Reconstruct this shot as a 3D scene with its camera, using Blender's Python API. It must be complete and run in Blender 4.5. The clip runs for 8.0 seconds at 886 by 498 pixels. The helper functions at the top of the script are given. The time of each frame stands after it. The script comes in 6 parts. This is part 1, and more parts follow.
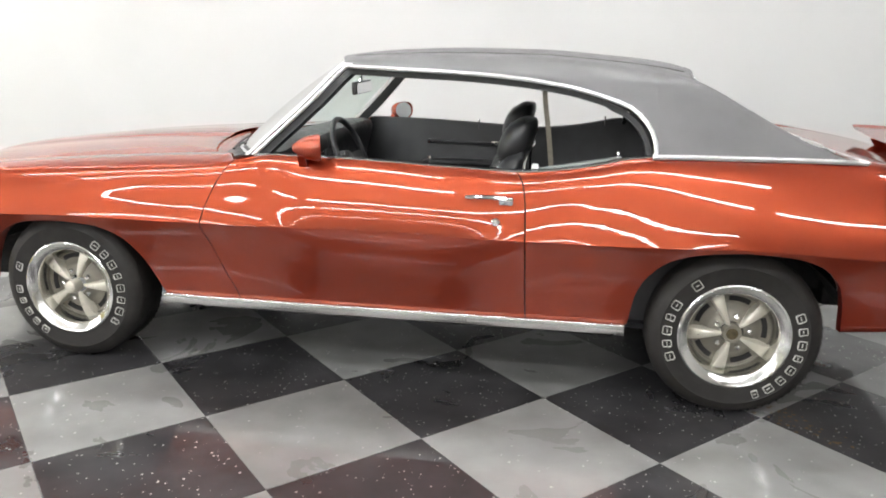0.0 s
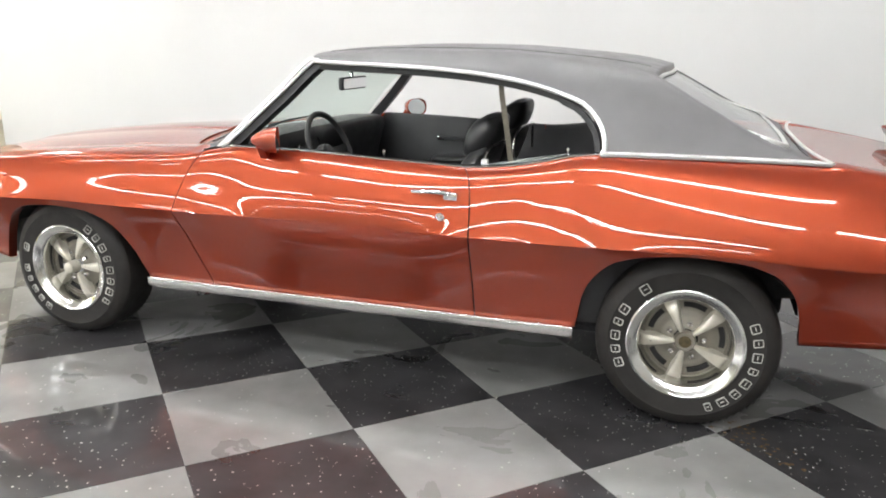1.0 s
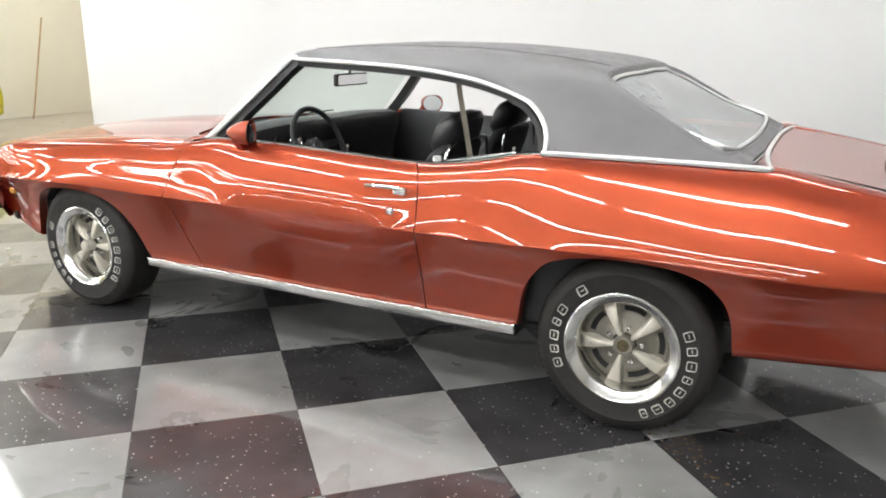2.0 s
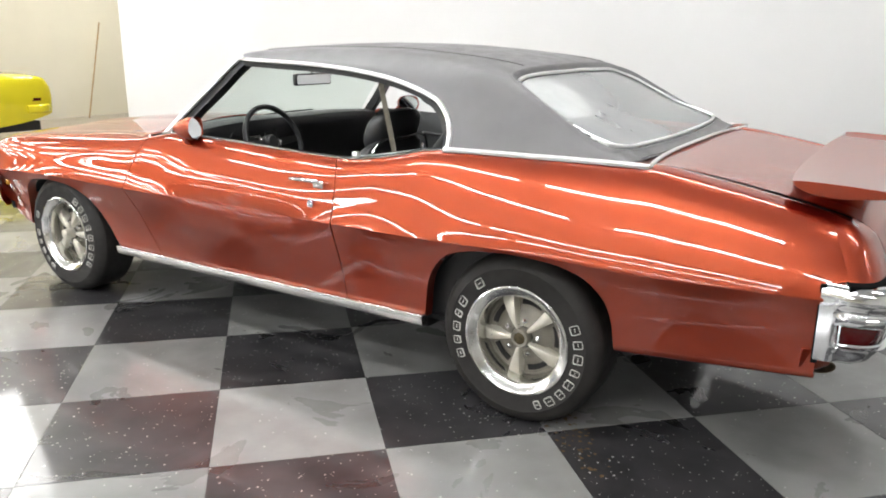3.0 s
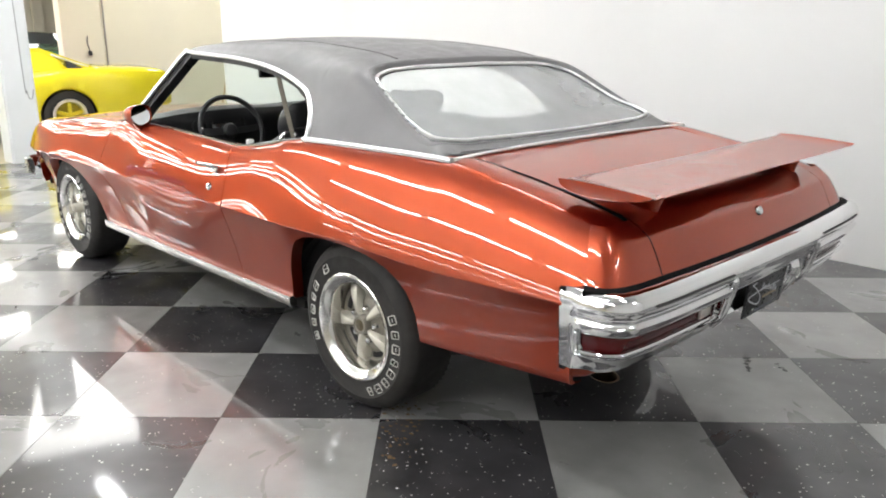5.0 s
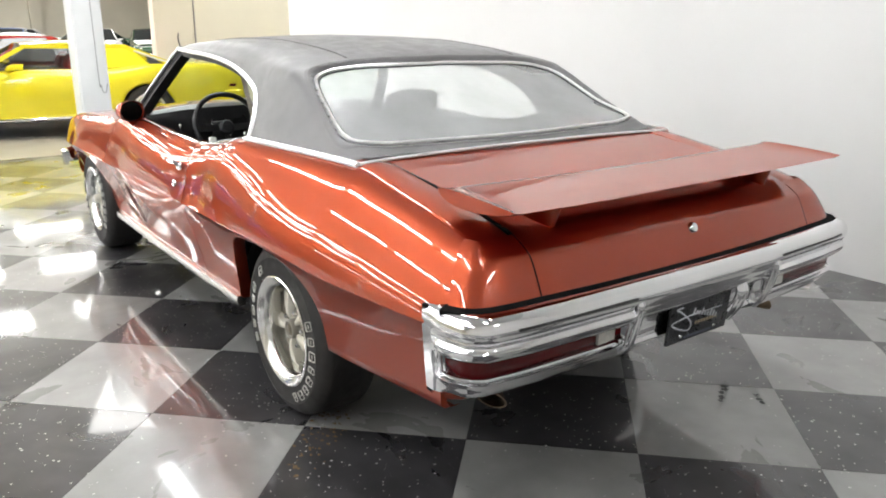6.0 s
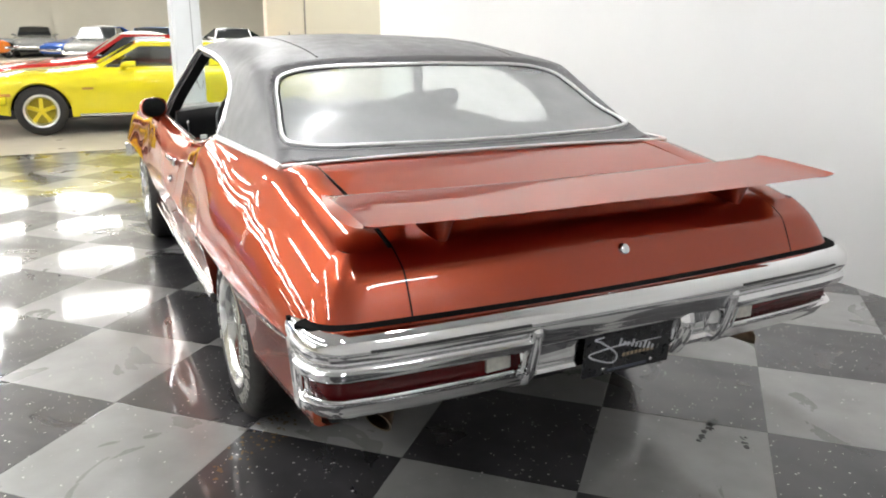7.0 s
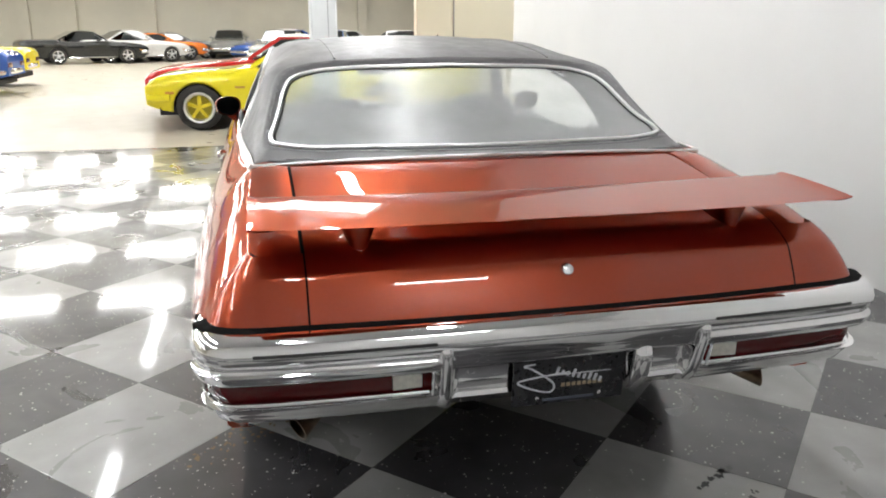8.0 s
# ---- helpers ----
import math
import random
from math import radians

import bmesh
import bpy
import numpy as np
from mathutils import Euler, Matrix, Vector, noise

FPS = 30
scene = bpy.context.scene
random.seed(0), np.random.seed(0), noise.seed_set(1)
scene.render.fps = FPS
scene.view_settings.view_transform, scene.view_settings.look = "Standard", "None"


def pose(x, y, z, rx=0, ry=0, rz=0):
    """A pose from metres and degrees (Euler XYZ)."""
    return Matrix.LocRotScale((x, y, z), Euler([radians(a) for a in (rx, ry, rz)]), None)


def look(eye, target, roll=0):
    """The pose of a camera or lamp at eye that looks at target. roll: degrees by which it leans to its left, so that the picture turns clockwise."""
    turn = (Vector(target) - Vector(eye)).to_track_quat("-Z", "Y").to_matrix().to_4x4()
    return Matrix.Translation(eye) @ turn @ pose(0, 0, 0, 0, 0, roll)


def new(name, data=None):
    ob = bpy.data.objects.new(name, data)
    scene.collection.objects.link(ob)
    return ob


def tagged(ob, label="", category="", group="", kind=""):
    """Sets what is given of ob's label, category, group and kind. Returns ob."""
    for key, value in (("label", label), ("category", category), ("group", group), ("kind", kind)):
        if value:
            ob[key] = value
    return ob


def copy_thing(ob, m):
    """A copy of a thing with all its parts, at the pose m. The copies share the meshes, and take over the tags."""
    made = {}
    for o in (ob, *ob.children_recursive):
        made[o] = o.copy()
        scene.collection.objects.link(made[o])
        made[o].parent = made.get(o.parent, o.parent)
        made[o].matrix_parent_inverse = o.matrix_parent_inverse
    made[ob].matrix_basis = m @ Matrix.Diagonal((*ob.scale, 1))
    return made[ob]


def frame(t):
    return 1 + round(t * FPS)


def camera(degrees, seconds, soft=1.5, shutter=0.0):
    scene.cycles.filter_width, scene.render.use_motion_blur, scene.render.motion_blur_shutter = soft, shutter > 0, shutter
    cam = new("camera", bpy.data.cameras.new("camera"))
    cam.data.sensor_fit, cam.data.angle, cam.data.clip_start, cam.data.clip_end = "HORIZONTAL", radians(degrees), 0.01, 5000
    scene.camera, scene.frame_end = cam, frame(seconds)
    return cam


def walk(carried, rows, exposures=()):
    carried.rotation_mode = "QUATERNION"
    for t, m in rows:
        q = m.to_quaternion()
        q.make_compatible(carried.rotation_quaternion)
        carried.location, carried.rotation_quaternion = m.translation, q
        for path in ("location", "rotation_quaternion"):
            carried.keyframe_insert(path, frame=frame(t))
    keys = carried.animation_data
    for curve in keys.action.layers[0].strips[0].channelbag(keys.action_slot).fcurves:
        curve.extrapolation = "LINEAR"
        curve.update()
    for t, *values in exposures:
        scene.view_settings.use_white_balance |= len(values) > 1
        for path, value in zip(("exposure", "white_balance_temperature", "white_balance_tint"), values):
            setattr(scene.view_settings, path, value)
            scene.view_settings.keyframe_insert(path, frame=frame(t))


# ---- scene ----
cam = camera(60.5, 8.0, soft=1.9)
PATH = [
    (0, (2.187, -3.789, 1.421), (1.865, -1.886, 0.897), 0.9),
    (0.5, (2.503, -3.722, 1.411), (2.036, -1.85, 0.887), 0.75),
    (1, (2.817, -3.637, 1.402), (2.21, -1.805, 0.878), 0.6),
    (2.5, (3.722, -3.36, 1.426), (2.762, -1.689, 0.888), 0.7),
    (3, (4.017, -3.254, 1.413), (2.991, -1.621, 0.883), 0.6),
    (3.5, (4.294, -3.14, 1.414), (3.155, -1.584, 0.882), 0.7),
    (4, (4.558, -2.99, 1.412), (3.332, -1.503, 0.88), 0.5),
    (4.5, (4.795, -2.794, 1.411), (3.508, -1.361, 0.874), 0.5),
    (6, (5.333, -1.983, 1.426), (3.794, -0.832, 0.872), 0.4),
    (6.5, (5.455, -1.679, 1.428), (3.827, -0.66, 0.869), 0.6),
    (7, (5.557, -1.368, 1.429), (3.843, -0.502, 0.872), 0.5),
    (7.5, (5.623, -1.065, 1.425), (3.828, -0.381, 0.87), 0.3),
    (8, (5.681, -0.748, 1.428), (3.814, -0.293, 0.873), 0.2),
]
walk(cam, [(t, look(eye, target, roll)) for t, eye, target, roll in PATH], [(0.0, 0.04), (2.5, 0.08), (4.5, 0.12), (7.0, 0.05), (8.0, -0.14)])

# ---- world and light ----
world = bpy.data.worlds.new("world")
scene.world = world
world.use_nodes = True
world.node_tree.nodes["Background"].inputs[0].default_value = (0.9, 0.93, 1.0, 1)
world.node_tree.nodes["Background"].inputs[1].default_value = 0.15
TUBE_LIGHT, HALL_LIGHT = 46.0, 18.0

# ---- materials ----


def nodes_of(name):
    m = bpy.data.materials.new(name)
    m.use_nodes = True
    nt = m.node_tree
    return m, nt, nt.nodes["Principled BSDF"]


def noise_node(nt, scale, detail=4.0, rough=0.55, coord="Object"):
    tc = nt.nodes.new("ShaderNodeTexCoord")
    n = nt.nodes.new("ShaderNodeTexNoise")
    n.inputs["Scale"].default_value, n.inputs["Detail"].default_value, n.inputs["Roughness"].default_value = scale, detail, rough
    nt.links.new(tc.outputs[coord], n.inputs["Vector"])
    return n


def ramp(nt, source, stops):
    r = nt.nodes.new("ShaderNodeValToRGB")
    while len(r.color_ramp.elements) < len(stops):
        r.color_ramp.elements.new(0.5)
    for e, (p, c) in zip(r.color_ramp.elements, stops):
        e.position, e.color = p, (*c, 1) if len(c) == 3 else c
    nt.links.new(source, r.inputs["Fac"])
    return r


def bump(nt, source, bsdf, strength, distance):
    b = nt.nodes.new("ShaderNodeBump")
    b.inputs["Strength"].default_value, b.inputs["Distance"].default_value = strength, distance
    nt.links.new(source, b.inputs["Height"])
    nt.links.new(b.outputs[0], bsdf.inputs["Normal"])


def plain(name, colour, rough=0.5, metal=0.0, vary=0.12, scale=6.0, fine=0.0, fine_scale=300.0, coat=0.0, coat_rough=0.03, rough_vary=0.08):
    """A surface with slow colour and gloss variation, and an optional fine relief."""
    m, nt, b = nodes_of(name)
    n = noise_node(nt, scale)
    lo, hi = [max(0.0, c * (1 - vary)) for c in colour], [min(1.0, c * (1 + vary)) for c in colour]
    nt.links.new(ramp(nt, n.outputs["Fac"], [(0.3, lo), (0.7, hi)]).outputs[0], b.inputs["Base Color"])
    r0, r1 = max(0.0, rough - rough_vary), min(1.0, rough + rough_vary)
    g = noise_node(nt, scale * 3.7, 6)
    nt.links.new(ramp(nt, g.outputs["Fac"], [(0.3, (r0,) * 3), (0.7, (r1,) * 3)]).outputs[0], b.inputs["Roughness"])
    b.inputs["Metallic"].default_value = metal
    b.inputs["Coat Weight"].default_value, b.inputs["Coat Roughness"].default_value = coat, coat_rough
    if fine:
        bump(nt, noise_node(nt, fine_scale, 2).outputs["Fac"], b, fine, 0.001)
    return m


def car_paint(name, flake, under, share, coat_ior=1.5, wavy=0.0008, rough=0.34):
    """Metallic flake over a deeper ground colour, both under one clear coat with slight waves and orange peel. share: how much of it is flake."""
    m, nt, b = nodes_of(name)
    ground = nt.nodes.new("ShaderNodeBsdfPrincipled")
    both_layers = nt.nodes.new("ShaderNodeMixShader")
    both_layers.inputs[0].default_value = share
    nt.links.new(ground.outputs[0], both_layers.inputs[1])
    nt.links.new(b.outputs[0], both_layers.inputs[2])
    nt.links.new(both_layers.outputs[0], nt.nodes["Material Output"].inputs[0])
    speck, slow = noise_node(nt, 900, 1), noise_node(nt, 3, 3)
    for shader, colour, metal, gloss in ((b, flake, 1.0, rough), (ground, under, 0.0, 0.6)):
        dark, light = [c * 0.84 for c in colour], [min(1, c * 1.16) for c in colour]
        mix = nt.nodes.new("ShaderNodeMix")
        mix.data_type = "RGBA"
        mix.inputs["Factor"].default_value = 0.3
        nt.links.new(ramp(nt, speck.outputs["Fac"], [(0.35, dark), (0.68, light)]).outputs[0], mix.inputs["A"])
        nt.links.new(ramp(nt, slow.outputs["Fac"], [(0.3, dark), (0.7, light)]).outputs[0], mix.inputs["B"])
        nt.links.new(mix.outputs["Result"], shader.inputs["Base Color"])
        shader.inputs["Metallic"].default_value, shader.inputs["Roughness"].default_value = metal, gloss
        shader.inputs["Coat Weight"].default_value, shader.inputs["Coat Roughness"].default_value = 1.0, 0.015
        shader.inputs["Coat IOR"].default_value = coat_ior
    # flakes lie at all angles under the resin, so they keep their colour at a glance, and the ground has no gloss of its own
    b.inputs["Specular Tint"].default_value = (1.0, 0.6, 0.5, 1)
    ground.inputs["Specular IOR Level"].default_value = 0.0
    orange_peel = noise_node(nt, 60, 2)
    wave = noise_node(nt, 7, 1.5)
    w = nt.nodes.new("ShaderNodeBump")
    w.inputs["Strength"].default_value, w.inputs["Distance"].default_value = 1.0, wavy
    nt.links.new(wave.outputs["Fac"], w.inputs["Height"])
    c = nt.nodes.new("ShaderNodeBump")
    c.inputs["Strength"].default_value, c.inputs["Distance"].default_value = 1.0, 0.00003
    nt.links.new(w.outputs[0], c.inputs["Normal"])
    nt.links.new(orange_peel.outputs["Fac"], c.inputs["Height"])
    for shader in (b, ground):
        nt.links.new(c.outputs[0], shader.inputs["Coat Normal"])
    return m


def glass_mat(name, tint, gloss_ior=1.5, film=0.0, gloss_rough=0.01):
    """A thin pane: clear tinted body with a pale matte film, under a Fresnel gloss."""
    m = bpy.data.materials.new(name)
    m.use_nodes = True
    nt = m.node_tree
    nt.nodes.clear()
    out, mix = nt.nodes.new("ShaderNodeOutputMaterial"), nt.nodes.new("ShaderNodeMixShader")
    clear, gloss, fr = nt.nodes.new("ShaderNodeBsdfTransparent"), nt.nodes.new("ShaderNodeBsdfGlossy"), nt.nodes.new("ShaderNodeFresnel")
    clear.inputs[0].default_value, gloss.inputs["Roughness"].default_value, fr.inputs[0].default_value = (*tint, 1), gloss_rough, gloss_ior
    nt.links.new(fr.outputs[0], mix.inputs[0])
    matte, veil = nt.nodes.new("ShaderNodeBsdfDiffuse"), nt.nodes.new("ShaderNodeMixShader")
    matte.inputs[0].default_value = (0.78, 0.79, 0.80, 1)
    if film:
        haze = noise_node(nt, 3.0, 5)
        nt.links.new(ramp(nt, haze.outputs["Fac"], [(0.3, (film * 0.88,) * 3), (0.7, (film * 1.12,) * 3)]).outputs[0], veil.inputs[0])
    else:
        veil.inputs[0].default_value = 0.01
    nt.links.new(clear.outputs[0], veil.inputs[1])
    nt.links.new(matte.outputs[0], veil.inputs[2])
    nt.links.new(veil.outputs[0], mix.inputs[1])
    nt.links.new(gloss.outputs[0], mix.inputs[2])
    nt.links.new(mix.outputs[0], out.inputs[0])
    return m


def lit(name, colour, strength):
    m = bpy.data.materials.new(name)
    m.use_nodes = True
    nt = m.node_tree
    nt.nodes.clear()
    e, out = nt.nodes.new("ShaderNodeEmission"), nt.nodes.new("ShaderNodeOutputMaterial")
    e.inputs[0].default_value, e.inputs[1].default_value = (*colour, 1), strength
    nt.links.new(e.outputs[0], out.inputs[0])
    return m


def tile_mat(name, base, vary, chips, chip_colour, rough):
    """Waxed vinyl composition tile: mottled ground, scattered chips, scuffs and swirl marks in the wax."""
    m, nt, b = nodes_of(name)
    tc = nt.nodes.new("ShaderNodeTexCoord")
    geo = nt.nodes.new("ShaderNodeNewGeometry")
    info = nt.nodes.new("ShaderNodeObjectInfo")
    ground = nt.nodes.new("ShaderNodeTexNoise")
    ground.inputs["Scale"].default_value, ground.inputs["Detail"].default_value = 5.0, 8.0
    nt.links.new(geo.outputs["Position"], ground.inputs["Vector"])
    g = ramp(nt, ground.outputs["Fac"], [(0.3, [c * (1 - vary) for c in base]), (0.72, [c * (1 + vary) for c in base])])
    chip = nt.nodes.new("ShaderNodeTexVoronoi")
    chip.inputs["Scale"].default_value, chip.inputs["Randomness"].default_value = 66.0, 1.0
    nt.links.new(geo.outputs["Position"], chip.inputs["Vector"])
    size = nt.nodes.new("ShaderNodeSeparateColor")
    nt.links.new(chip.outputs["Color"], size.inputs[0])
    lim = nt.nodes.new("ShaderNodeMath")
    lim.operation = "MULTIPLY"
    lim.inputs[1].default_value = 0.32
    pw = nt.nodes.new("ShaderNodeMath")
    pw.operation = "POWER"
    pw.inputs[1].default_value = chips
    nt.links.new(size.outputs[0], pw.inputs[0])
    nt.links.new(pw.outputs[0], lim.inputs[0])
    less = nt.nodes.new("ShaderNodeMath")
    less.operation = "LESS_THAN"
    nt.links.new(chip.outputs["Distance"], less.inputs[0])
    nt.links.new(lim.outputs[0], less.inputs[1])
    mix = nt.nodes.new("ShaderNodeMix")
    mix.data_type = "RGBA"
    nt.links.new(less.outputs[0], mix.inputs["Factor"])
    nt.links.new(g.outputs[0], mix.inputs["A"])
    mix.inputs["B"].default_value = (*chip_colour, 1)
    shade = nt.nodes.new("ShaderNodeHueSaturation")
    val = nt.nodes.new("ShaderNodeMapRange")
    val.inputs["To Min"].default_value, val.inputs["To Max"].default_value = 0.86, 1.14
    nt.links.new(info.outputs["Random"], val.inputs["Value"])
    nt.links.new(val.outputs[0], shade.inputs["Value"])
    nt.links.new(mix.outputs["Result"], shade.inputs["Color"])
    nt.links.new(shade.outputs[0], b.inputs["Base Color"])
    scuff = nt.nodes.new("ShaderNodeTexNoise")
    scuff.inputs["Scale"].default_value, scuff.inputs["Detail"].default_value, scuff.inputs["Distortion"].default_value = 2.2, 9.0, 1.2
    nt.links.new(geo.outputs["Position"], scuff.inputs["Vector"])
    nt.links.new(ramp(nt, scuff.outputs["Fac"], [(0.35, (rough * 0.6,) * 3), (0.62, (rough,) * 3), (0.85, (rough * 1.3,) * 3)]).outputs[0], b.inputs["Roughness"])
    b.inputs["Coat Weight"].default_value = 1.0
    # the wax is buffed in uneven sweeps
    wax = nt.nodes.new("ShaderNodeTexNoise")
    wax.inputs["Scale"].default_value, wax.inputs["Detail"].default_value, wax.inputs["Distortion"].default_value = 1.3, 7.0, 2.0
    nt.links.new(geo.outputs["Position"], wax.inputs["Vector"])
    nt.links.new(ramp(nt, wax.outputs["Fac"], [(0.38, (0.034,) * 3), (0.68, (0.085,) * 3)]).outputs[0], b.inputs["Coat Roughness"])
    b.inputs["Specular IOR Level"].default_value = 0.6
    b.inputs["Coat IOR"].default_value, b.inputs["IOR"].default_value = 1.32, 1.38
    wave = nt.nodes.new("ShaderNodeTexNoise")
    wave.inputs["Scale"].default_value, wave.inputs["Detail"].default_value = 3.0, 2.0
    nt.links.new(geo.outputs["Position"], wave.inputs["Vector"])
    bp = nt.nodes.new("ShaderNodeBump")
    bp.inputs["Strength"].default_value, bp.inputs["Distance"].default_value = 0.06, 0.004
    nt.links.new(wave.outputs["Fac"], bp.inputs["Height"])
    nt.links.new(bp.outputs[0], b.inputs["Normal"])
    nt.links.new(bp.outputs[0], b.inputs["Coat Normal"])
    return m


PAINT = car_paint("copper_red_paint", (0.48, 0.090, 0.036), (0.125, 0.0022, 0.0026), 0.59, 1.52, 0.00020, 0.34)
VINYL = plain("grey_black_vinyl", (0.150, 0.146, 0.148), 0.44, 0, 0.1, 4, 0.5, 420)
CHROME = plain("chrome", (0.82, 0.82, 0.83), 0.06, 1, 0.03, 5, rough_vary=0.04)
DULL_CHROME = plain("polished_aluminium", (0.66, 0.66, 0.64), 0.16, 1, 0.03, 4, rough_vary=0.03)
MOULDING = plain("bright_satin_moulding", (0.88, 0.88, 0.87), 0.36, 1, 0.03, 4, rough_vary=0.05)
RUBBER = plain("tyre_rubber", (0.021, 0.019, 0.0175), 0.62, 0, 0.25, 8, 0.35, 160)
RUBBER.node_tree.nodes["Principled BSDF"].inputs["Specular IOR Level"].default_value = 0.34
# near-black without gloss: the shade inside panel gaps, put in as colour
GAP_SHADE = plain("black_gap", (0.004, 0.004, 0.004), 0.9, 0, 0.2, 9)
GAP_SHADE.node_tree.nodes["Principled BSDF"].inputs["Specular IOR Level"].default_value = 0.1
LETTER = plain("raised_white_rubber", (0.52, 0.51, 0.47), 0.6, 0, 0.12, 30)
SEAL = plain("black_rubber_seal", (0.012, 0.012, 0.012), 0.5, 0, 0.2, 9)
TRIM_BLACK = plain("black_interior_vinyl", (0.030, 0.030, 0.031), 0.38, 0, 0.2, 7, 0.4, 380)
CARPET = plain("black_carpet", (0.011, 0.011, 0.012), 0.95, 0, 0.3, 40, 0.8, 500)
UNDER = plain("black_underbody", (0.012, 0.011, 0.011), 0.8, 0, 0.3, 12)
GREY_WHEEL = plain("argent_grey_wheel_paint", (0.22, 0.203, 0.168), 0.42, 0.35, 0.15, 14)
EMBLEM = plain("dark_tan_emblem", (0.075, 0.058, 0.028), 0.35, 0.3, 0.5, 55)
SPOKE = plain("silver_spoke_paint", (0.60, 0.57, 0.49), 0.34, 0.55, 0.1, 14)
GLASS = glass_mat("tinted_window_glass", (0.80, 0.88, 0.84))
BACKGLASS = glass_mat("rear_window_glass", (0.84, 0.87, 0.86), 1.5, 0.36, 0.24)
MIRROR = plain("mirror_glass", (0.72, 0.73, 0.74), 0.02, 1, 0.0, 5, rough_vary=0.01)
RED_LENS = plain("red_lamp_lens", (0.070, 0.0022, 0.003), 0.10, 0, 0.02, 6, coat=0.0, rough_vary=0.01)
CLEAR_LENS = plain("frosted_clear_lens", (0.55, 0.53, 0.48), 0.2, 0, 0.15, 60, coat=1.0)
AMBER_LENS = plain("amber_lamp_lens", (0.6, 0.28, 0.05), 0.15, 0, 0.1, 30, coat=1.0)
PLATE_BLACK = plain("black_plate", (0.012, 0.012, 0.014), 0.3, 0, 0.2, 20)
PLATE_SILVER = plain("silver_print", (0.55, 0.56, 0.6), 0.35, 0.2, 0.1, 20)
PLATE_GOLD = plain("tan_print", (0.35, 0.27, 0.17), 0.4, 0, 0.1, 20)
BUCKLE = plain("seat_belt_webbing", (0.20, 0.18, 0.14), 0.7, 0, 0.15, 60, 0.5, 700)
WALL_WHITE = plain("white_painted_wall", (0.625, 0.622, 0.612), 0.55, 0, 0.03, 0.8, 0.15, 90)
WALL_CREAM = plain("cream_painted_wall", (0.80, 0.755, 0.62), 0.6, 0, 0.05, 0.6, 0.2, 60)
WALL_DIM = plain("dull_white_wall", (0.60, 0.60, 0.59), 0.8, 0, 0.06, 0.5)
SILL_METAL = plain("brushed_sill_metal", (0.62, 0.61, 0.59), 0.22, 1, 0.02, 2, rough_vary=0.02)
WALL_FAR = plain("pale_block_wall", (0.56, 0.535, 0.45), 0.7, 0, 0.06, 0.5)
CEILING = plain("grey_painted_ceiling", (0.46, 0.46, 0.45), 0.8, 0, 0.05, 0.7)
CONCRETE = plain("sealed_concrete", (0.42, 0.38, 0.305), 0.32, 0, 0.07, 0.7, rough_vary=0.05)
COLUMN_WHITE = plain("white_painted_steel", (0.74, 0.76, 0.76), 0.4, 0, 0.05, 2)
WOOD = plain("broom_wood", (0.45, 0.30, 0.14), 0.55, 0, 0.25, 18)
CARDBOARD = plain("cardboard", (0.42, 0.30, 0.17), 0.8, 0, 0.12, 12)
LAMP = lit("fluorescent_tube_light", (0.97, 0.985, 1.0), TUBE_LIGHT)
HALL_LAMP = lit("hall_light_panel", (1.0, 0.985, 0.95), HALL_LIGHT)
PALE_EDGE = plain("ground_glass_edge", (0.42, 0.45, 0.44), 0.2, 0, 0.1, 20, coat=1.0)
CLIP_WHITE = plain("white_nylon", (0.7, 0.7, 0.68), 0.5, 0, 0.05, 20)
LOW_LAMP = lit("low_light_panel", (1.0, 0.985, 0.95), 10.0)
TILE_DARK = tile_mat("black_vinyl_tile", (0.036, 0.0345, 0.0365), 0.45, 5.0, (0.46, 0.45, 0.43), 0.40)
TILE_LIGHT = tile_mat("grey_vinyl_tile", (0.235, 0.233, 0.226), 0.16, 16.0, (0.5, 0.49, 0.46), 0.40)

# ---- mesh helpers ----


def mesh_object(name, verts, faces, material, parent=None, label="", smooth=True, sharp=None):
    me = bpy.data.meshes.new(name)
    me.from_pydata([tuple(v) for v in verts], [], faces)
    me.materials.append(material)
    if smooth:
        me.shade_smooth()
        if sharp:
            me.set_sharp_from_angle(angle=radians(sharp))
    me.update()
    ob = new(name, me)
    ob.parent = parent
    if label:
        tagged(ob, label)
    return ob


def part(name, bm, material, parent, label="", smooth=True, sharp=35):
    me = bpy.data.meshes.new(name)
    bmesh.ops.recalc_face_normals(bm, faces=bm.faces[:])
    bm.to_mesh(me)
    bm.free()
    me.materials.append(material)
    if smooth:
        me.shade_smooth()
        me.set_sharp_from_angle(angle=radians(sharp))
    ob = new(name, me)
    ob.parent = parent
    if label:
        tagged(ob, label)
    return ob


def empty(name, m=None):
    ob = new(name)
    ob.empty_display_size = 0.2
    if m is not None:
        ob.matrix_basis = m
    return ob


def slopes(xs, ys):
    n = len(xs)
    d = [(ys[i + 1] - ys[i]) / (xs[i + 1] - xs[i]) for i in range(n - 1)]
    m = [d[0]] + [0.0] * (n - 2) + [d[-1]]
    for i in range(1, n - 1):
        if d[i - 1] * d[i] > 0:
            w1, w2 = 2 * (xs[i + 1] - xs[i]) + xs[i] - xs[i - 1], xs[i + 1] - xs[i] + 2 * (xs[i] - xs[i - 1])
            m[i] = (w1 + w2) / (w1 / d[i - 1] + w2 / d[i])
    return m


